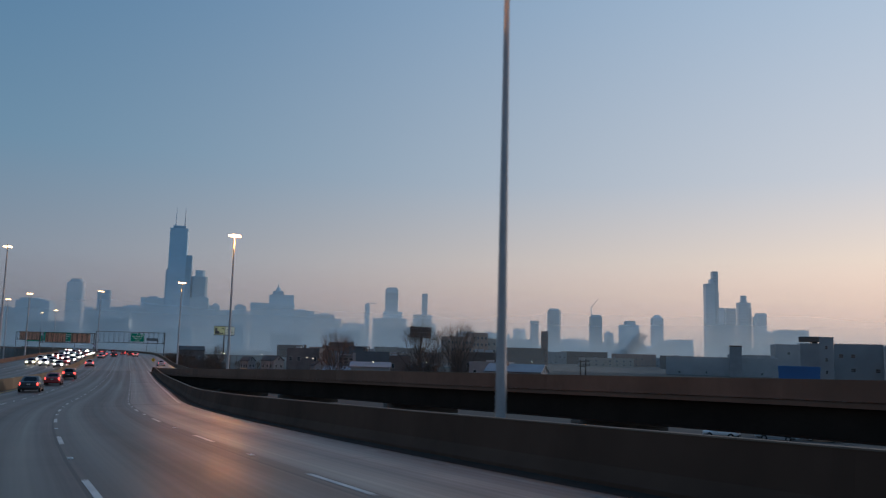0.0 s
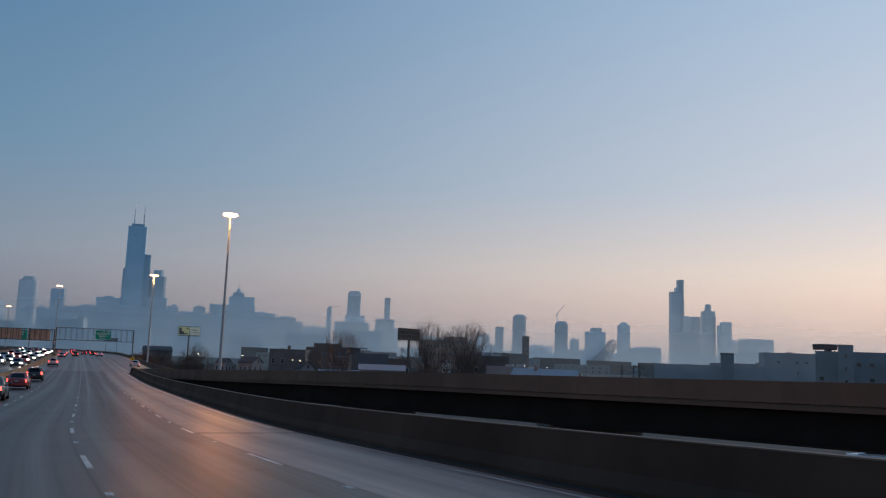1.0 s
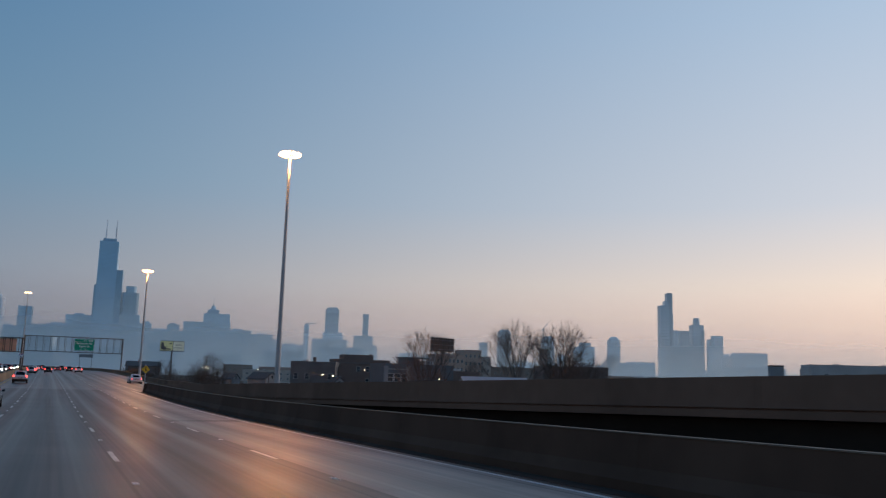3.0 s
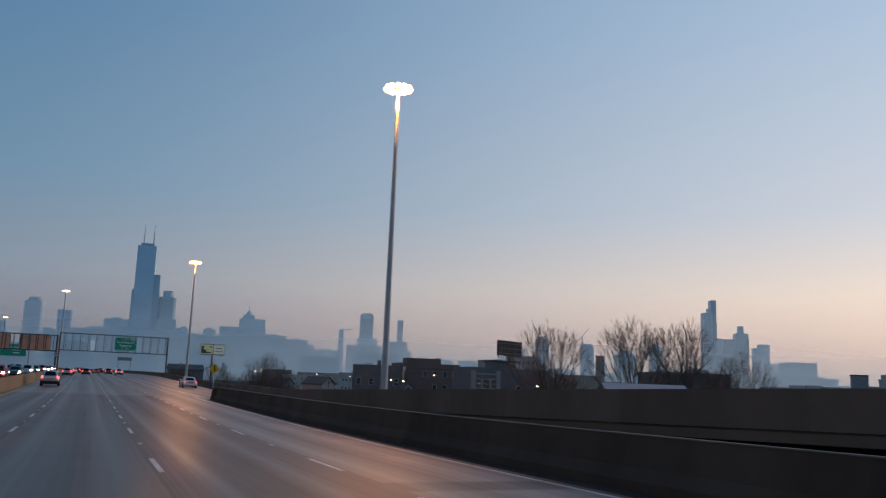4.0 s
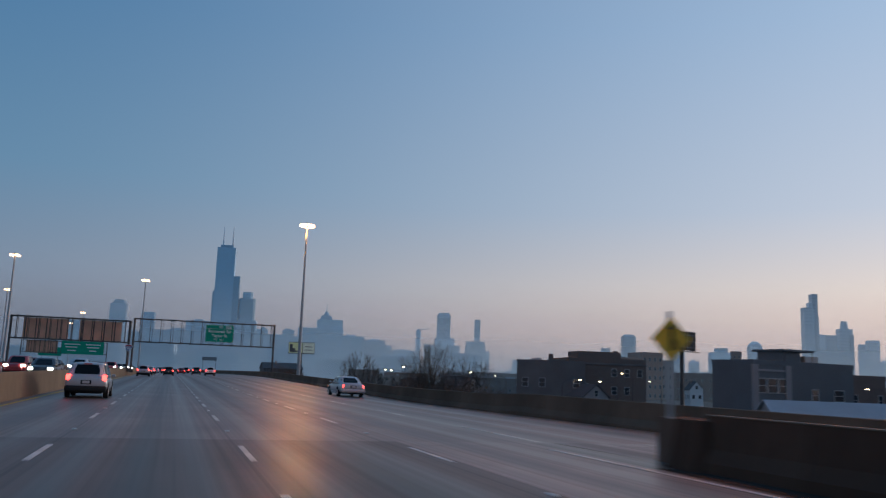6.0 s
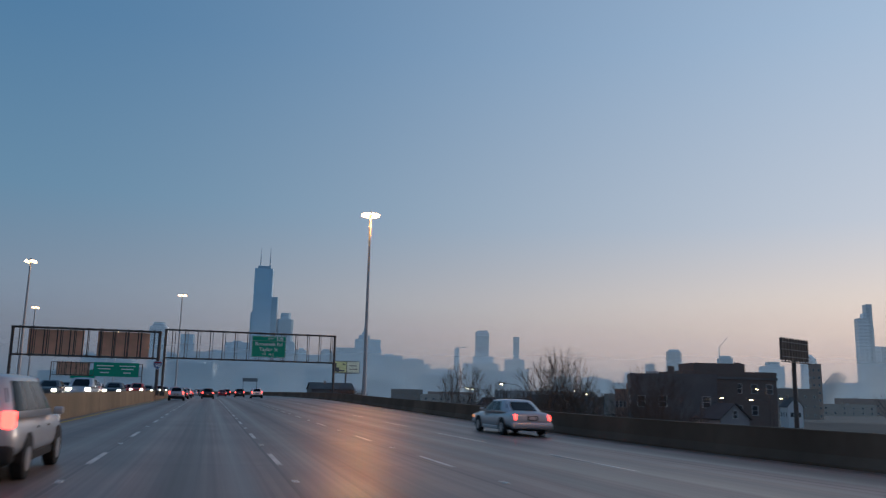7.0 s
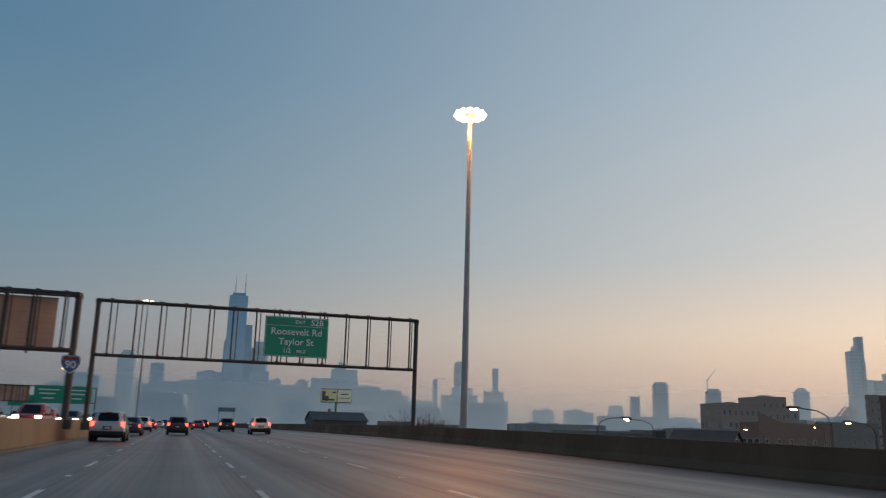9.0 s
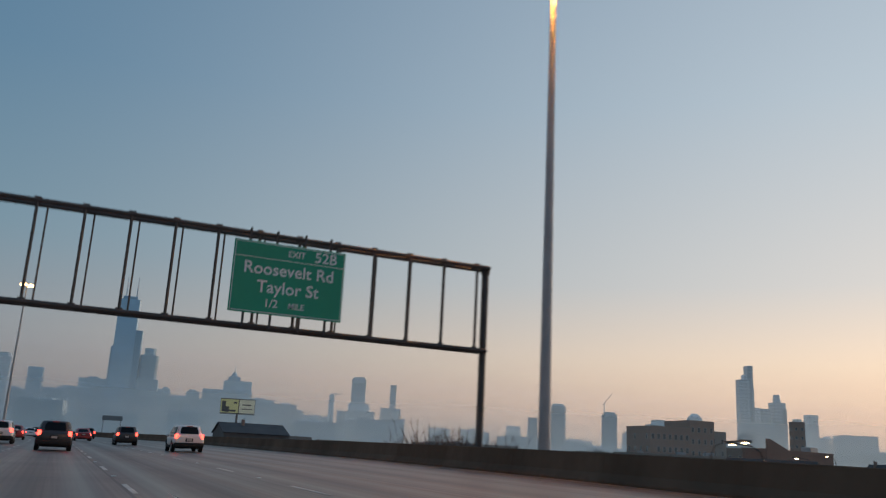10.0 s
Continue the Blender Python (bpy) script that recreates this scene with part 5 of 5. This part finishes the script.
gable_house(60.2, 197.5, 72, 4.6, 9.4, 6.9, 7.9, M_STUCCO, M_ROOFLT, "long pale shed with a shallow white metal roof", chimney=False)
building(111, 253, -20, 15, 12, 10.6, M_BRICK_D, "dark brick block behind bare trees", 2, 7, 3, units=2, skip=0.2)
building(99, 212, -40, 10, 10, 8.0, M_STUCCO, "pale low block behind trees", 2, 3, 3)
gable_house(96, 190, 50, 8, 14, 6.5, 8.2, M_STUCCO, M_ROOFLT, "pale sided house with a pale roof")

# buildings further right: warehouse with chimneys, water tank, blue shed
building(378, 448, -38, 84, 30, 11.4, M_HAZY, "long low pale grey warehouse with two square chimneys", 1, 5, 2, (1.6, 1.4), units=4)
for dx, dy in ((360, 424), (436, 470)):
    c = thing("chimney_stack", pose(dx, dy, GROUND_Z, 0, 0, -38), "square grey chimney stack beside the warehouse", "chimney", "warehouse chimneys")
    part("shaft", B(-3.6, 3.6, -3.0, 3.0, 0, 18.6), M_STUCCO, c)
    part("cap", B(-3.8, 3.8, -3.2, 3.2, 18.6, 19.3, bevel=0.05), M_CAP, c)
building(276.3, 260.9, -48, 30, 16, 17.5, M_HAZY, "pale grey industrial building beside a stair tower", 3, 7, 3, (1.8, 1.6), units=2, skip=0.72)
building(447, 430, -35, 78, 24, 21.0, M_HAZY, "long pale grey factory wall with a roof parapet", 3, 14, 4, (2.0, 1.6), units=5, skip=0.6)
building(259.6, 252.2, -48, 5.0, 5.0, 19.8, M_HAZY, "square grey stair tower of an industrial building", 4, 1, 1, units=0)
building(296, 222, -52, 52, 20, 17.0, M_HAZY, "pale industrial building with a row of large windows", 2, 12, 4, (2.4, 2.6), units=3)
wt_ = thing("water_tank", pose(268.0, 269.0, GROUND_Z + 17.5), "dark wooden rooftop water tank on a steel frame", "water tank")
part("tank", rod(bmesh.new(), (0, 0, 1.2), (0, 0, 2.9), 4.4, 4.5, 20), M_BRICK_D, wt_)
part("tank_roof", rod(bmesh.new(), (0, 0, 2.9), (0, 0, 3.3), 4.8, 4.0, 20), M_ROOFDK, wt_)
for a in (45, 135, 225, 315):
    part("leg", rod(bmesh.new(), (3.4 * math.cos(radians(a)), 3.4 * math.sin(radians(a)), 0), (3.2 * math.cos(radians(a)), 3.2 * math.sin(radians(a)), 1.3), 0.12, n=6), M_TRUSS, wt_)
building(98, 98, -45, 5.6, 5.0, 9.6, M_BLUETARP, "small bright blue metal shed", 1, 0, 0, units=0)
t = building(304.5, 573, -28, 5.2, 5.2, 28.0, M_BRICK_R, "narrow dark brown brick tower", 7, 2, 2, (1.0, 1.4), units=0)
building(285, 585, -20, 44, 18, 15.0, M_BRICK_D, "dark brick industrial block", 3, 10, 4, units=3)

# district ahead on the right
building(237.5, 587, -8, 19, 20, 22.0, M_LOFT, "four-storey brown brick loft with a railed roof", 4, 7, 4, (1.4, 2.2), units=2, skip=0.15)
building(253, 585, -8, 12, 20, 25.3, M_LOFT, "taller brown brick middle of a loft building", 5, 4, 4, (1.2, 2.0), units=1)
building(263, 585.5, -8, 8, 18, 21.4, M_BRICK_T, "tan brick end of a loft building", 4, 2, 4, (1.2, 2.0), units=0)
building(155, 622, -10, 17, 14, 10.8, M_STUCCO, "low white industrial building with a rooftop frame", 2, 8, 3, (1.6, 1.4), units=3)
building(196, 640, -14, 60, 18, 8.5, M_BRICK_D, "long low dark roofed shop row", 1, 12, 3, units=4)
t = building(106.0, 390.1, 16, 21, 4, 9.4, M_BRICK_R, "brown brick hall with a sloping parapet", 2, 6, 3, units=1)
prof = [(-10.4, 9.3), (-10.4, 11.3), (-9.6, 11.3), (-4.4, 9.9), (-4.4, 9.3)]
verts = [(p, yy, q) for yy in (-2.05, -1.75) for p, q in prof]
raw("sloping_parapet", verts, [(0, 1, 2, 3, 4), (9, 8, 7, 6, 5)] + [(k, 5 + k, 5 + (k + 1) % 5, (k + 1) % 5) for k in range(5)], M_BRICK_R, t)
gable_house(61.3, 350, 34, 5.5, 7.5, 5.7, 7.6, M_STUCCO, M_ROOFDK, "house with a dark shingle gable roof", chimney=False)
gable_house(51.5, 352, 40, 4, 4.5, 5.4, 6.9, M_STUCCO, M_ROOFDK, "small house with a dark gable roof", chimney=False)
gable_house(140, 430, 55, 9, 13, 6.0, 8.6, M_BRICK_D, M_ROOFDK, "dark brick house with a gable roof")
building(150, 470, -20, 30, 14, 9.0, M_BRICK_T, "low tan brick workshop", 1, 8, 3, (1.8, 1.5), units=3)
gable_house(37, 468, 90, 13, 13, 8.6, 10.6, M_PLASTER, M_ROOFDK, "dark low-roofed shed beside the far lanes")
for k in range(26):
    rr = random.Random(900 + k)
    if k < 4:
        continue
    a, r = radians(4 + 1.75 * k + rr.uniform(-0.6, 0.6)), rr.uniform(620, 1040)
    building(r * math.sin(a), 60 + r * math.cos(a), -10, rr.uniform(22, 55), rr.uniform(12, 22), rr.uniform(8, 15), (M_BRICK_D, M_BRICK_T, M_BRICK_R, M_STUCCO)[k % 4], ("dark brick", "tan brick", "red-brown brick", "pale grey")[k % 4] + " low block in the hazy middle distance", 2, 7, 2, (1.6, 1.5), units=2, skip=0.3)

# a raised bascule leaf over the river, far off
t = thing("bascule_bridge", pose(616, 985, GROUND_Z, 0, 0, -18), "raised steel truss leaf of a river bridge in haze", "bridge")
part("pier", B(18, 46, -7, 7, 0, 9, bevel=0.2), M_HAZY, t)
part("counterweight", B(20, 27, -6, 6, 9, 21, bevel=0.2), M_HAZY, t, "heavy concrete counterweight")
low_chord = [(32 + 21 * (k / 8) ** 0.9, 9 + 30 * k / 8) for k in range(9)]
top_chord = [(25 + 20 * k / 8, 20 + 23 * k / 8) for k in range(9)]
for yy in (-5.5, 5.5):
    for nm, chord in (("lower_chord", low_chord), ("upper_chord", top_chord)):
        bm = bmesh.new()
        for (xa, za), (xb, zb) in zip(chord, chord[1:]):
            rod(bm, (xa, yy, za), (xb, yy, zb), 0.75, n=4)
        part(nm, bm, M_HAZY, t)
    for k in range(9):
        part("web", rod(bmesh.new(), (low_chord[k][0], yy, low_chord[k][1]), (top_chord[k][0], yy, top_chord[k][1]), 0.45, n=4), M_HAZY, t)
        if k < 8:
            part("brace", rod(bmesh.new(), (low_chord[k][0], yy, low_chord[k][1]), (top_chord[k + 1][0], yy, top_chord[k + 1][1]), 0.4, n=4), M_HAZY, t)


def utility_pole(x, y, top, yaw):
    p = thing("utility_pole", pose(x, y, GROUND_Z, 0, 0, yaw), "weathered wooden utility pole with two crossarms", "utility pole", "utility poles")
    h = top - GROUND_Z
    part("pole", rod(bmesh.new(), (0, 0, 0), (0, 0, h), 0.17, 0.12, 10), M_BARK, p)
    for z in (h - 0.35, h - 1.3):
        part("crossarm", B(-1.5, 1.5, -0.16, -0.04, z - 0.07, z + 0.07, bevel=0.01), M_BARK, p)
        for dx in (-1.35, -0.75, 0.75, 1.35):
            part("insulator", rod(bmesh.new(), (dx, -0.1, z + 0.07), (dx, -0.1, z + 0.25), 0.05, 0.03, 6), M_GALV, p)


for x, y, top in ((90.4, 149, 5.0), (101, 165, 4.9), (113.3, 186, 4.9)):
    utility_pole(x, y, top, 25)

# ---- billboards ----
b = thing("billboard", pose(79, 705, GROUND_Z, 0, 0, -12), "lit billboard with yellow and pale posters on a steel post", "billboard")
part("post", rod(bmesh.new(), (0, 0.8, 0), (0, 0.8, 21), 0.6, 0.55, 14), M_TRUSS, b)
part("frame", B(-8.2, 8.2, 0.1, 0.6, 20.2, 27.4, bevel=0.05), M_BILL, b)
part("poster", B(-8.0, 0.3, 0.02, 0.1, 20.6, 27.0), M_BILLY, b, "yellow poster with dark blotches")
part("poster", B(0.7, 8.0, 0.02, 0.1, 20.6, 27.0), M_BILLW, b, "pale yellow poster")
for a, c, w, h in ((-6.6, 23.6, 1.8, 5.0), (-5.0, 22.2, 2.0, 2.6), (-2.4, 21.6, 3.2, 0.9), (-1.2, 25.4, 1.6, 0.8), (4.2, 24.6, 4.2, 0.5), (4.4, 22.6, 5.0, 0.4)):
    part("poster_bar", B(a - w / 2, a + w / 2, 0.0, 0.019, c - h / 2, c + h / 2), M_BILL, b)
part("catwalk", B(-8.2, 8.2, -0.9, 0.1, 19.9, 20.05), M_TRUSS, b)
for k in range(4):
    part("lamp_arm", rod(bmesh.new(), (-6 + 4 * k, 0.2, 20.0), (-6 + 4 * k, -1.4, 19.7), 0.06, n=6), M_TRUSS, b)
b = thing("billboard", pose(133.9, 371.9, GROUND_Z, 0, 0, 28), "dark back of a roadside billboard with ribbed struts on a post", "billboard")
part("post", rod(bmesh.new(), (0.6, 0.8, 0), (0.6, 0.8, 18.5), 0.55, 0.5, 14), M_TRUSS, b)
part("frame", B(-7.3, 7.3, 0.15, 0.5, 17.2, 22.3, bevel=0.05), M_BILL, b)
for k in range(10):
    x = -6.9 + k * 13.8 / 9
    part("strut", B(x - 0.1, x + 0.1, -0.1, 0.15, 17.0, 22.5), M_TRUSS, b)
for z in (18.0, 19.7, 21.4):
    part("rail", B(-7.2, 7.2, -0.2, -0.11, z - 0.07, z + 0.07), M_STUCCO, b, "weathered pale cross rail")
part("catwalk", B(-7.5, 7.9, -1.0, 0.15, 16.7, 16.85), M_TRUSS, b)
for z in (18.5, 20.2, 21.8):
    part("side_arm", rod(bmesh.new(), (7.2, 0.3, z), (8.4, 0.3, z), 0.06, n=6), M_TRUSS, b)

# ---- bare winter trees and scrub ----


def limb(verts, faces, a, b, r0, r1, n):
    d = (b - a).normalized()
    u = d.orthogonal().normalized()
    v = d.cross(u)
    k0 = len(verts)
    for p, r in ((a, r0), (b, r1)):
        for i in range(n):
            t_ = 2 * math.pi * i / n
            verts.append(tuple(p + (u * math.cos(t_) + v * math.sin(t_)) * r))
    for i in range(n):
        j = (i + 1) % n
        faces.append((k0 + i, k0 + j, k0 + n + j, k0 + n + i))


def tilted(d, angle, turn):
    side = d.orthogonal().normalized()
    side = side * math.cos(turn) + d.cross(side) * math.sin(turn)
    return (d * math.cos(angle) + side * math.sin(angle)).normalized()


def bare_tree(seed, height_m, reach, stems, fork, limbs, depth, twig_r):
    """A winter tree: a low fork, straight limbs fanning up into a domed crown of fine twigs; trunk and limbs in one mesh, the crown in another."""
    rnd = random.Random(seed)
    tv, tf, cv, cf = [], [], [], []
    half_h = (height_m - fork) * 0.58
    cz = height_m - half_h

    def inside(p):
        out = math.hypot(p.x, p.y) / reach
        bulge = 1 + 0.07 * math.sin(3 * math.atan2(p.y, p.x) + seed)
        if p.z < cz:
            return out < bulge * (0.3 + 0.7 * (p.z - fork) / (cz - fork))
        return out * out + ((p.z - cz) / half_h) ** 2 < bulge

    def put(a, b, r0, r1):
        if r1 > 0.045:
            limb(tv, tf, a, b, r0, r1, 7)
        else:
            limb(cv, cf, a, b, r0, r1, 3)

    def twigs(p, d, n):
        for _ in range(n):
            w = tilted(d, rnd.uniform(0.08, 0.5), rnd.uniform(0, 6.3))
            a = p
            for k in range(2):
                b = a + w * height_m * rnd.uniform(0.016, 0.034)
                limb(cv, cf, a, b, twig_r * (0.9 - 0.3 * k), twig_r * (0.6 - 0.3 * k), 3)
                w = (tilted(w, rnd.uniform(0, 0.25), rnd.uniform(0, 6.3)) + Vector((0, 0, 0.08))).normalized()
                a = b

    def grow(p, d, length, r, left):
        for k in range(3):
            d = (tilted(d, rnd.uniform(0.0, 0.09), rnd.uniform(0, 6.3)) + Vector((0, 0, 0.035))).normalized()
            q = p + d * length / 3
            r1 = max(twig_r * 0.8, r * 0.95)
            put(p, q, r, r1)
            p, r = q, r1
            if not inside(p):
                twigs(p, d, 3)
                return
            if left >= 1 and rnd.random() < 0.36:
                grow(p, tilted(d, rnd.uniform(0.4, 0.75), rnd.uniform(0, 6.3)), length * 0.6, max(twig_r, r * 0.5), left - 2)
            elif left < 2:
                twigs(p, d, 1)
        if left <= 0:
            twigs(p, d, 3)
            return
        n, turn = (2 if rnd.random() < 0.62 else 3), rnd.uniform(0, 6.3)
        for k in range(n):
            grow(p, tilted(d, rnd.uniform(0.16, 0.38), turn + 6.283 * k / n), length * rnd.uniform(0.76, 0.92), max(twig_r, r * (0.78 if n == 2 else 0.68)), left - 1)

    for s in range(stems):
        a0 = 6.283 * s / stems + rnd.uniform(-0.4, 0.4)
        lean = 0.0 if stems == 1 else rnd.uniform(0.10, 0.35)
        p = Vector((0.3 * math.cos(a0), 0.3 * math.sin(a0), -0.1)) if stems > 1 else Vector((0, 0, -0.1))
        q = p + Vector((lean * math.cos(a0), lean * math.sin(a0), 1.0)) * (fork + 0.1)
        r = height_m * 0.0155 / stems ** 0.5
        put(p, q, r * 1.25, r)
        for k in range(limbs):
            polar = 0.16 + 0.80 * (k % 3) / 2 * rnd.uniform(0.75, 1.1) + lean * 0.5
            az = a0 + 6.283 * k / limbs + rnd.uniform(-0.25, 0.25)
            d = Vector((math.sin(polar) * math.cos(az), math.sin(polar) * math.sin(az), math.cos(polar)))
            start = q - Vector((0, 0, fork * 0.25 * rnd.random()))
            grow(start, d, (height_m - fork) * rnd.uniform(0.24, 0.30), r * rnd.uniform(0.48, 0.62), depth)
    return tv, tf, cv, cf


TREE_SETS = {}


def tree(kind, x, y, yaw, s, label, name="tree", base=GROUND_Z):
    if kind not in TREE_SETS:
        tv, tf, cv, cf = bare_tree(*kind)
        a, b = bpy.data.meshes.new("trunk"), bpy.data.meshes.new("crown")
        a.from_pydata(tv, [], tf)
        b.from_pydata(cv, [], cf)
        a.materials.append(M_BARK)
        b.materials.append(M_BUSH if kind[1] < 12 else M_TWIG)
        TREE_SETS[kind] = (a, b)
    a, b = TREE_SETS[kind]
    t = thing(name, pose(x, y, base, 0, 0, yaw) @ Matrix.Diagonal((s, s, s, 1)), label, name, "bare trees" if name == "tree" else "roadside scrub")
    for nm, me in (("trunk", a), ("crown", b)):
        o = new(nm, me)
        o.parent = t
    return t


BIG_A = (3, 15.0, 6.0, 1, 2.0, 8, 4, 0.015)
BIG_B = (8, 18.8, 7.2, 1, 2.6, 8, 4, 0.019)
BIG_C = (17, 18.2, 6.8, 1, 2.8, 8, 4, 0.019)
MID_A = (21, 11.3, 4.6, 2, 0.8, 5, 4, 0.012)
MID_B = (34, 9.6, 4.0, 3, 0.5, 5, 3, 0.013)
SLIM = (52, 9.5, 2.6, 2, 1.8, 4, 4, 0.013)
tree(BIG_A, 54.4, 209.5, 20, 1.0, "tall bare tree with a fanned crown of fine twigs")
tree(BIG_B, 86.5, 236, 70, 1.0, "large spreading bare tree with several upright limbs")
tree(BIG_C, 99.5, 239, 210, 1.08, "large spreading bare tree with several upright limbs")
tree(MID_A, 76, 199, 130, 1.06, "smaller bare tree at the edge of the group")
tree(MID_B, 71, 196.5, 250, 0.98, "smaller bare tree at the edge of the group")
tree(MID_A, 92, 222, 40, 0.98, "smaller bare tree at the edge of the group")
tree(MID_A, 31.6, 277, 200, 0.98, "fan-shaped bare tree beside the outer barrier")
tree(SLIM, 22.4, 275.5, 30, 1.0, "slender upright bare tree beside the outer barrier")
tree(BIG_A, 125, 330, 40, 0.9, "tall bare tree behind the brick row")
tree(MID_B, 160, 520, 0, 1.2, "bare tree behind low houses")
tree(MID_B, 176, 540, 90, 1.2, "bare tree behind low houses")
rt = random.Random(5)
for k in range(20):
    yy = rt.uniform(251, 272)
    xx = rt.uniform(max(20.5, 0.95 * (yy - 246)), 30)
    tree(MID_A if k % 3 == 0 else MID_B, xx, yy, rt.uniform(0, 360), rt.uniform(0.48, 0.70) + 0.008 * (xx - 20), "tangled bare scrub tree beside the outer barrier", "scrub_tree")
for k in range(6):
    yy = 329 + 2.6 * k + rt.uniform(-2, 2)
    tree(MID_B, 19.6 + rt.uniform(0, 2.6), yy, rt.uniform(0, 360), rt.uniform(0.74, 0.86), "low bare scrub beside the outer barrier", "scrub_tree")
for x, y, yaw, size in ((21.2, 336.8, 40, 0.95), (22.8, 338.6, 160, 0.90)):
    tree(MID_B, x, y, yaw, size, "taller bare scrub beside the gantry post", "scrub_tree")
for k in range(9):
    yy = 395 + 12 * k + rt.uniform(-3, 3)
    tree(MID_B, mid(yy) + 24 + rt.uniform(0, 10), yy, rt.uniform(0, 360), rt.uniform(0.66, 0.85), "low bare scrub beside the outer barrier", "scrub_tree")

for k in range(11):
    tree(MID_B, 25 + 4.2 * k + rt.uniform(-1.5, 1.5), 362 + rt.uniform(-4, 10), rt.uniform(0, 360), rt.uniform(0.48, 0.60), "low bare scrub on waste ground", "scrub_tree")

# ---- street lamps of the district ----


def street_lamp(x, y, top, yaw, base=GROUND_Z):
    t = thing("street_lamp", pose(x, y, base, 0, 0, yaw), "dark street lamp on a curved arm with a glowing lens", "street lamp", "district street lamps")
    h = top - base
    part("pole", rod(bmesh.new(), (0, 0, 0), (0, 0, h - 0.9), 0.10, 0.07, 8), M_TRUSS, t)
    bm = bmesh.new()
    pts = [(0, 0, h - 0.95), (0.35, 0, h - 0.4), (1.2, 0, h - 0.08), (3.0, 0, h + 0.05)]
    for a, c in zip(pts, pts[1:]):
        rod(bm, a, c, 0.038, n=6)
    part("arm", bm, M_TRUSS, t)
    hd = part("lamp_head", B(2.8, 3.7, -0.17, 0.17, h - 0.03, h + 0.13, bevel=0.05), M_TRUSS, t)
    part("lens", B(3.05, 3.4, -0.11, 0.11, h - 0.13, h - 0.032, bevel=0.03), M_LAMPFAR, hd)
    return t


for x, y, z, a in ((36.4, 330.3, 3.4, 8), (44.8, 334.5, 3.35, 188), (39.0, 304.2, 3.7, 188), (55.2, 317.3, 3.35, 188), (76.3, 358.5, 3.15, 188), (109, 384, 4.2, 200), (62, 300, 2.6, 0), (70, 296, 2.4, 180), (84, 290, 2.6, 0), (79, 250, 2.4, 180), (93, 258, 2.2, 0), (120, 236, 3.5, 0), (130, 420, 5.0, 190), (86, 318, 4.2, 200), (100, 330, 3.0, 190)):
    street_lamp(x, y, z, a)

# parked cars on the lot under the ramp
for k, (x, y) in enumerate(((82, 96), (88, 92), (94, 90), (100, 88), (106, 86))):
    t = car(x, y, 40, (M_CARWHITE, M_SILVER, M_CARDARK)[k % 3], "parked car on the lot below the ramp", suv=k % 2 == 0, hf=lambda yy: GROUND_Z, tail=False)
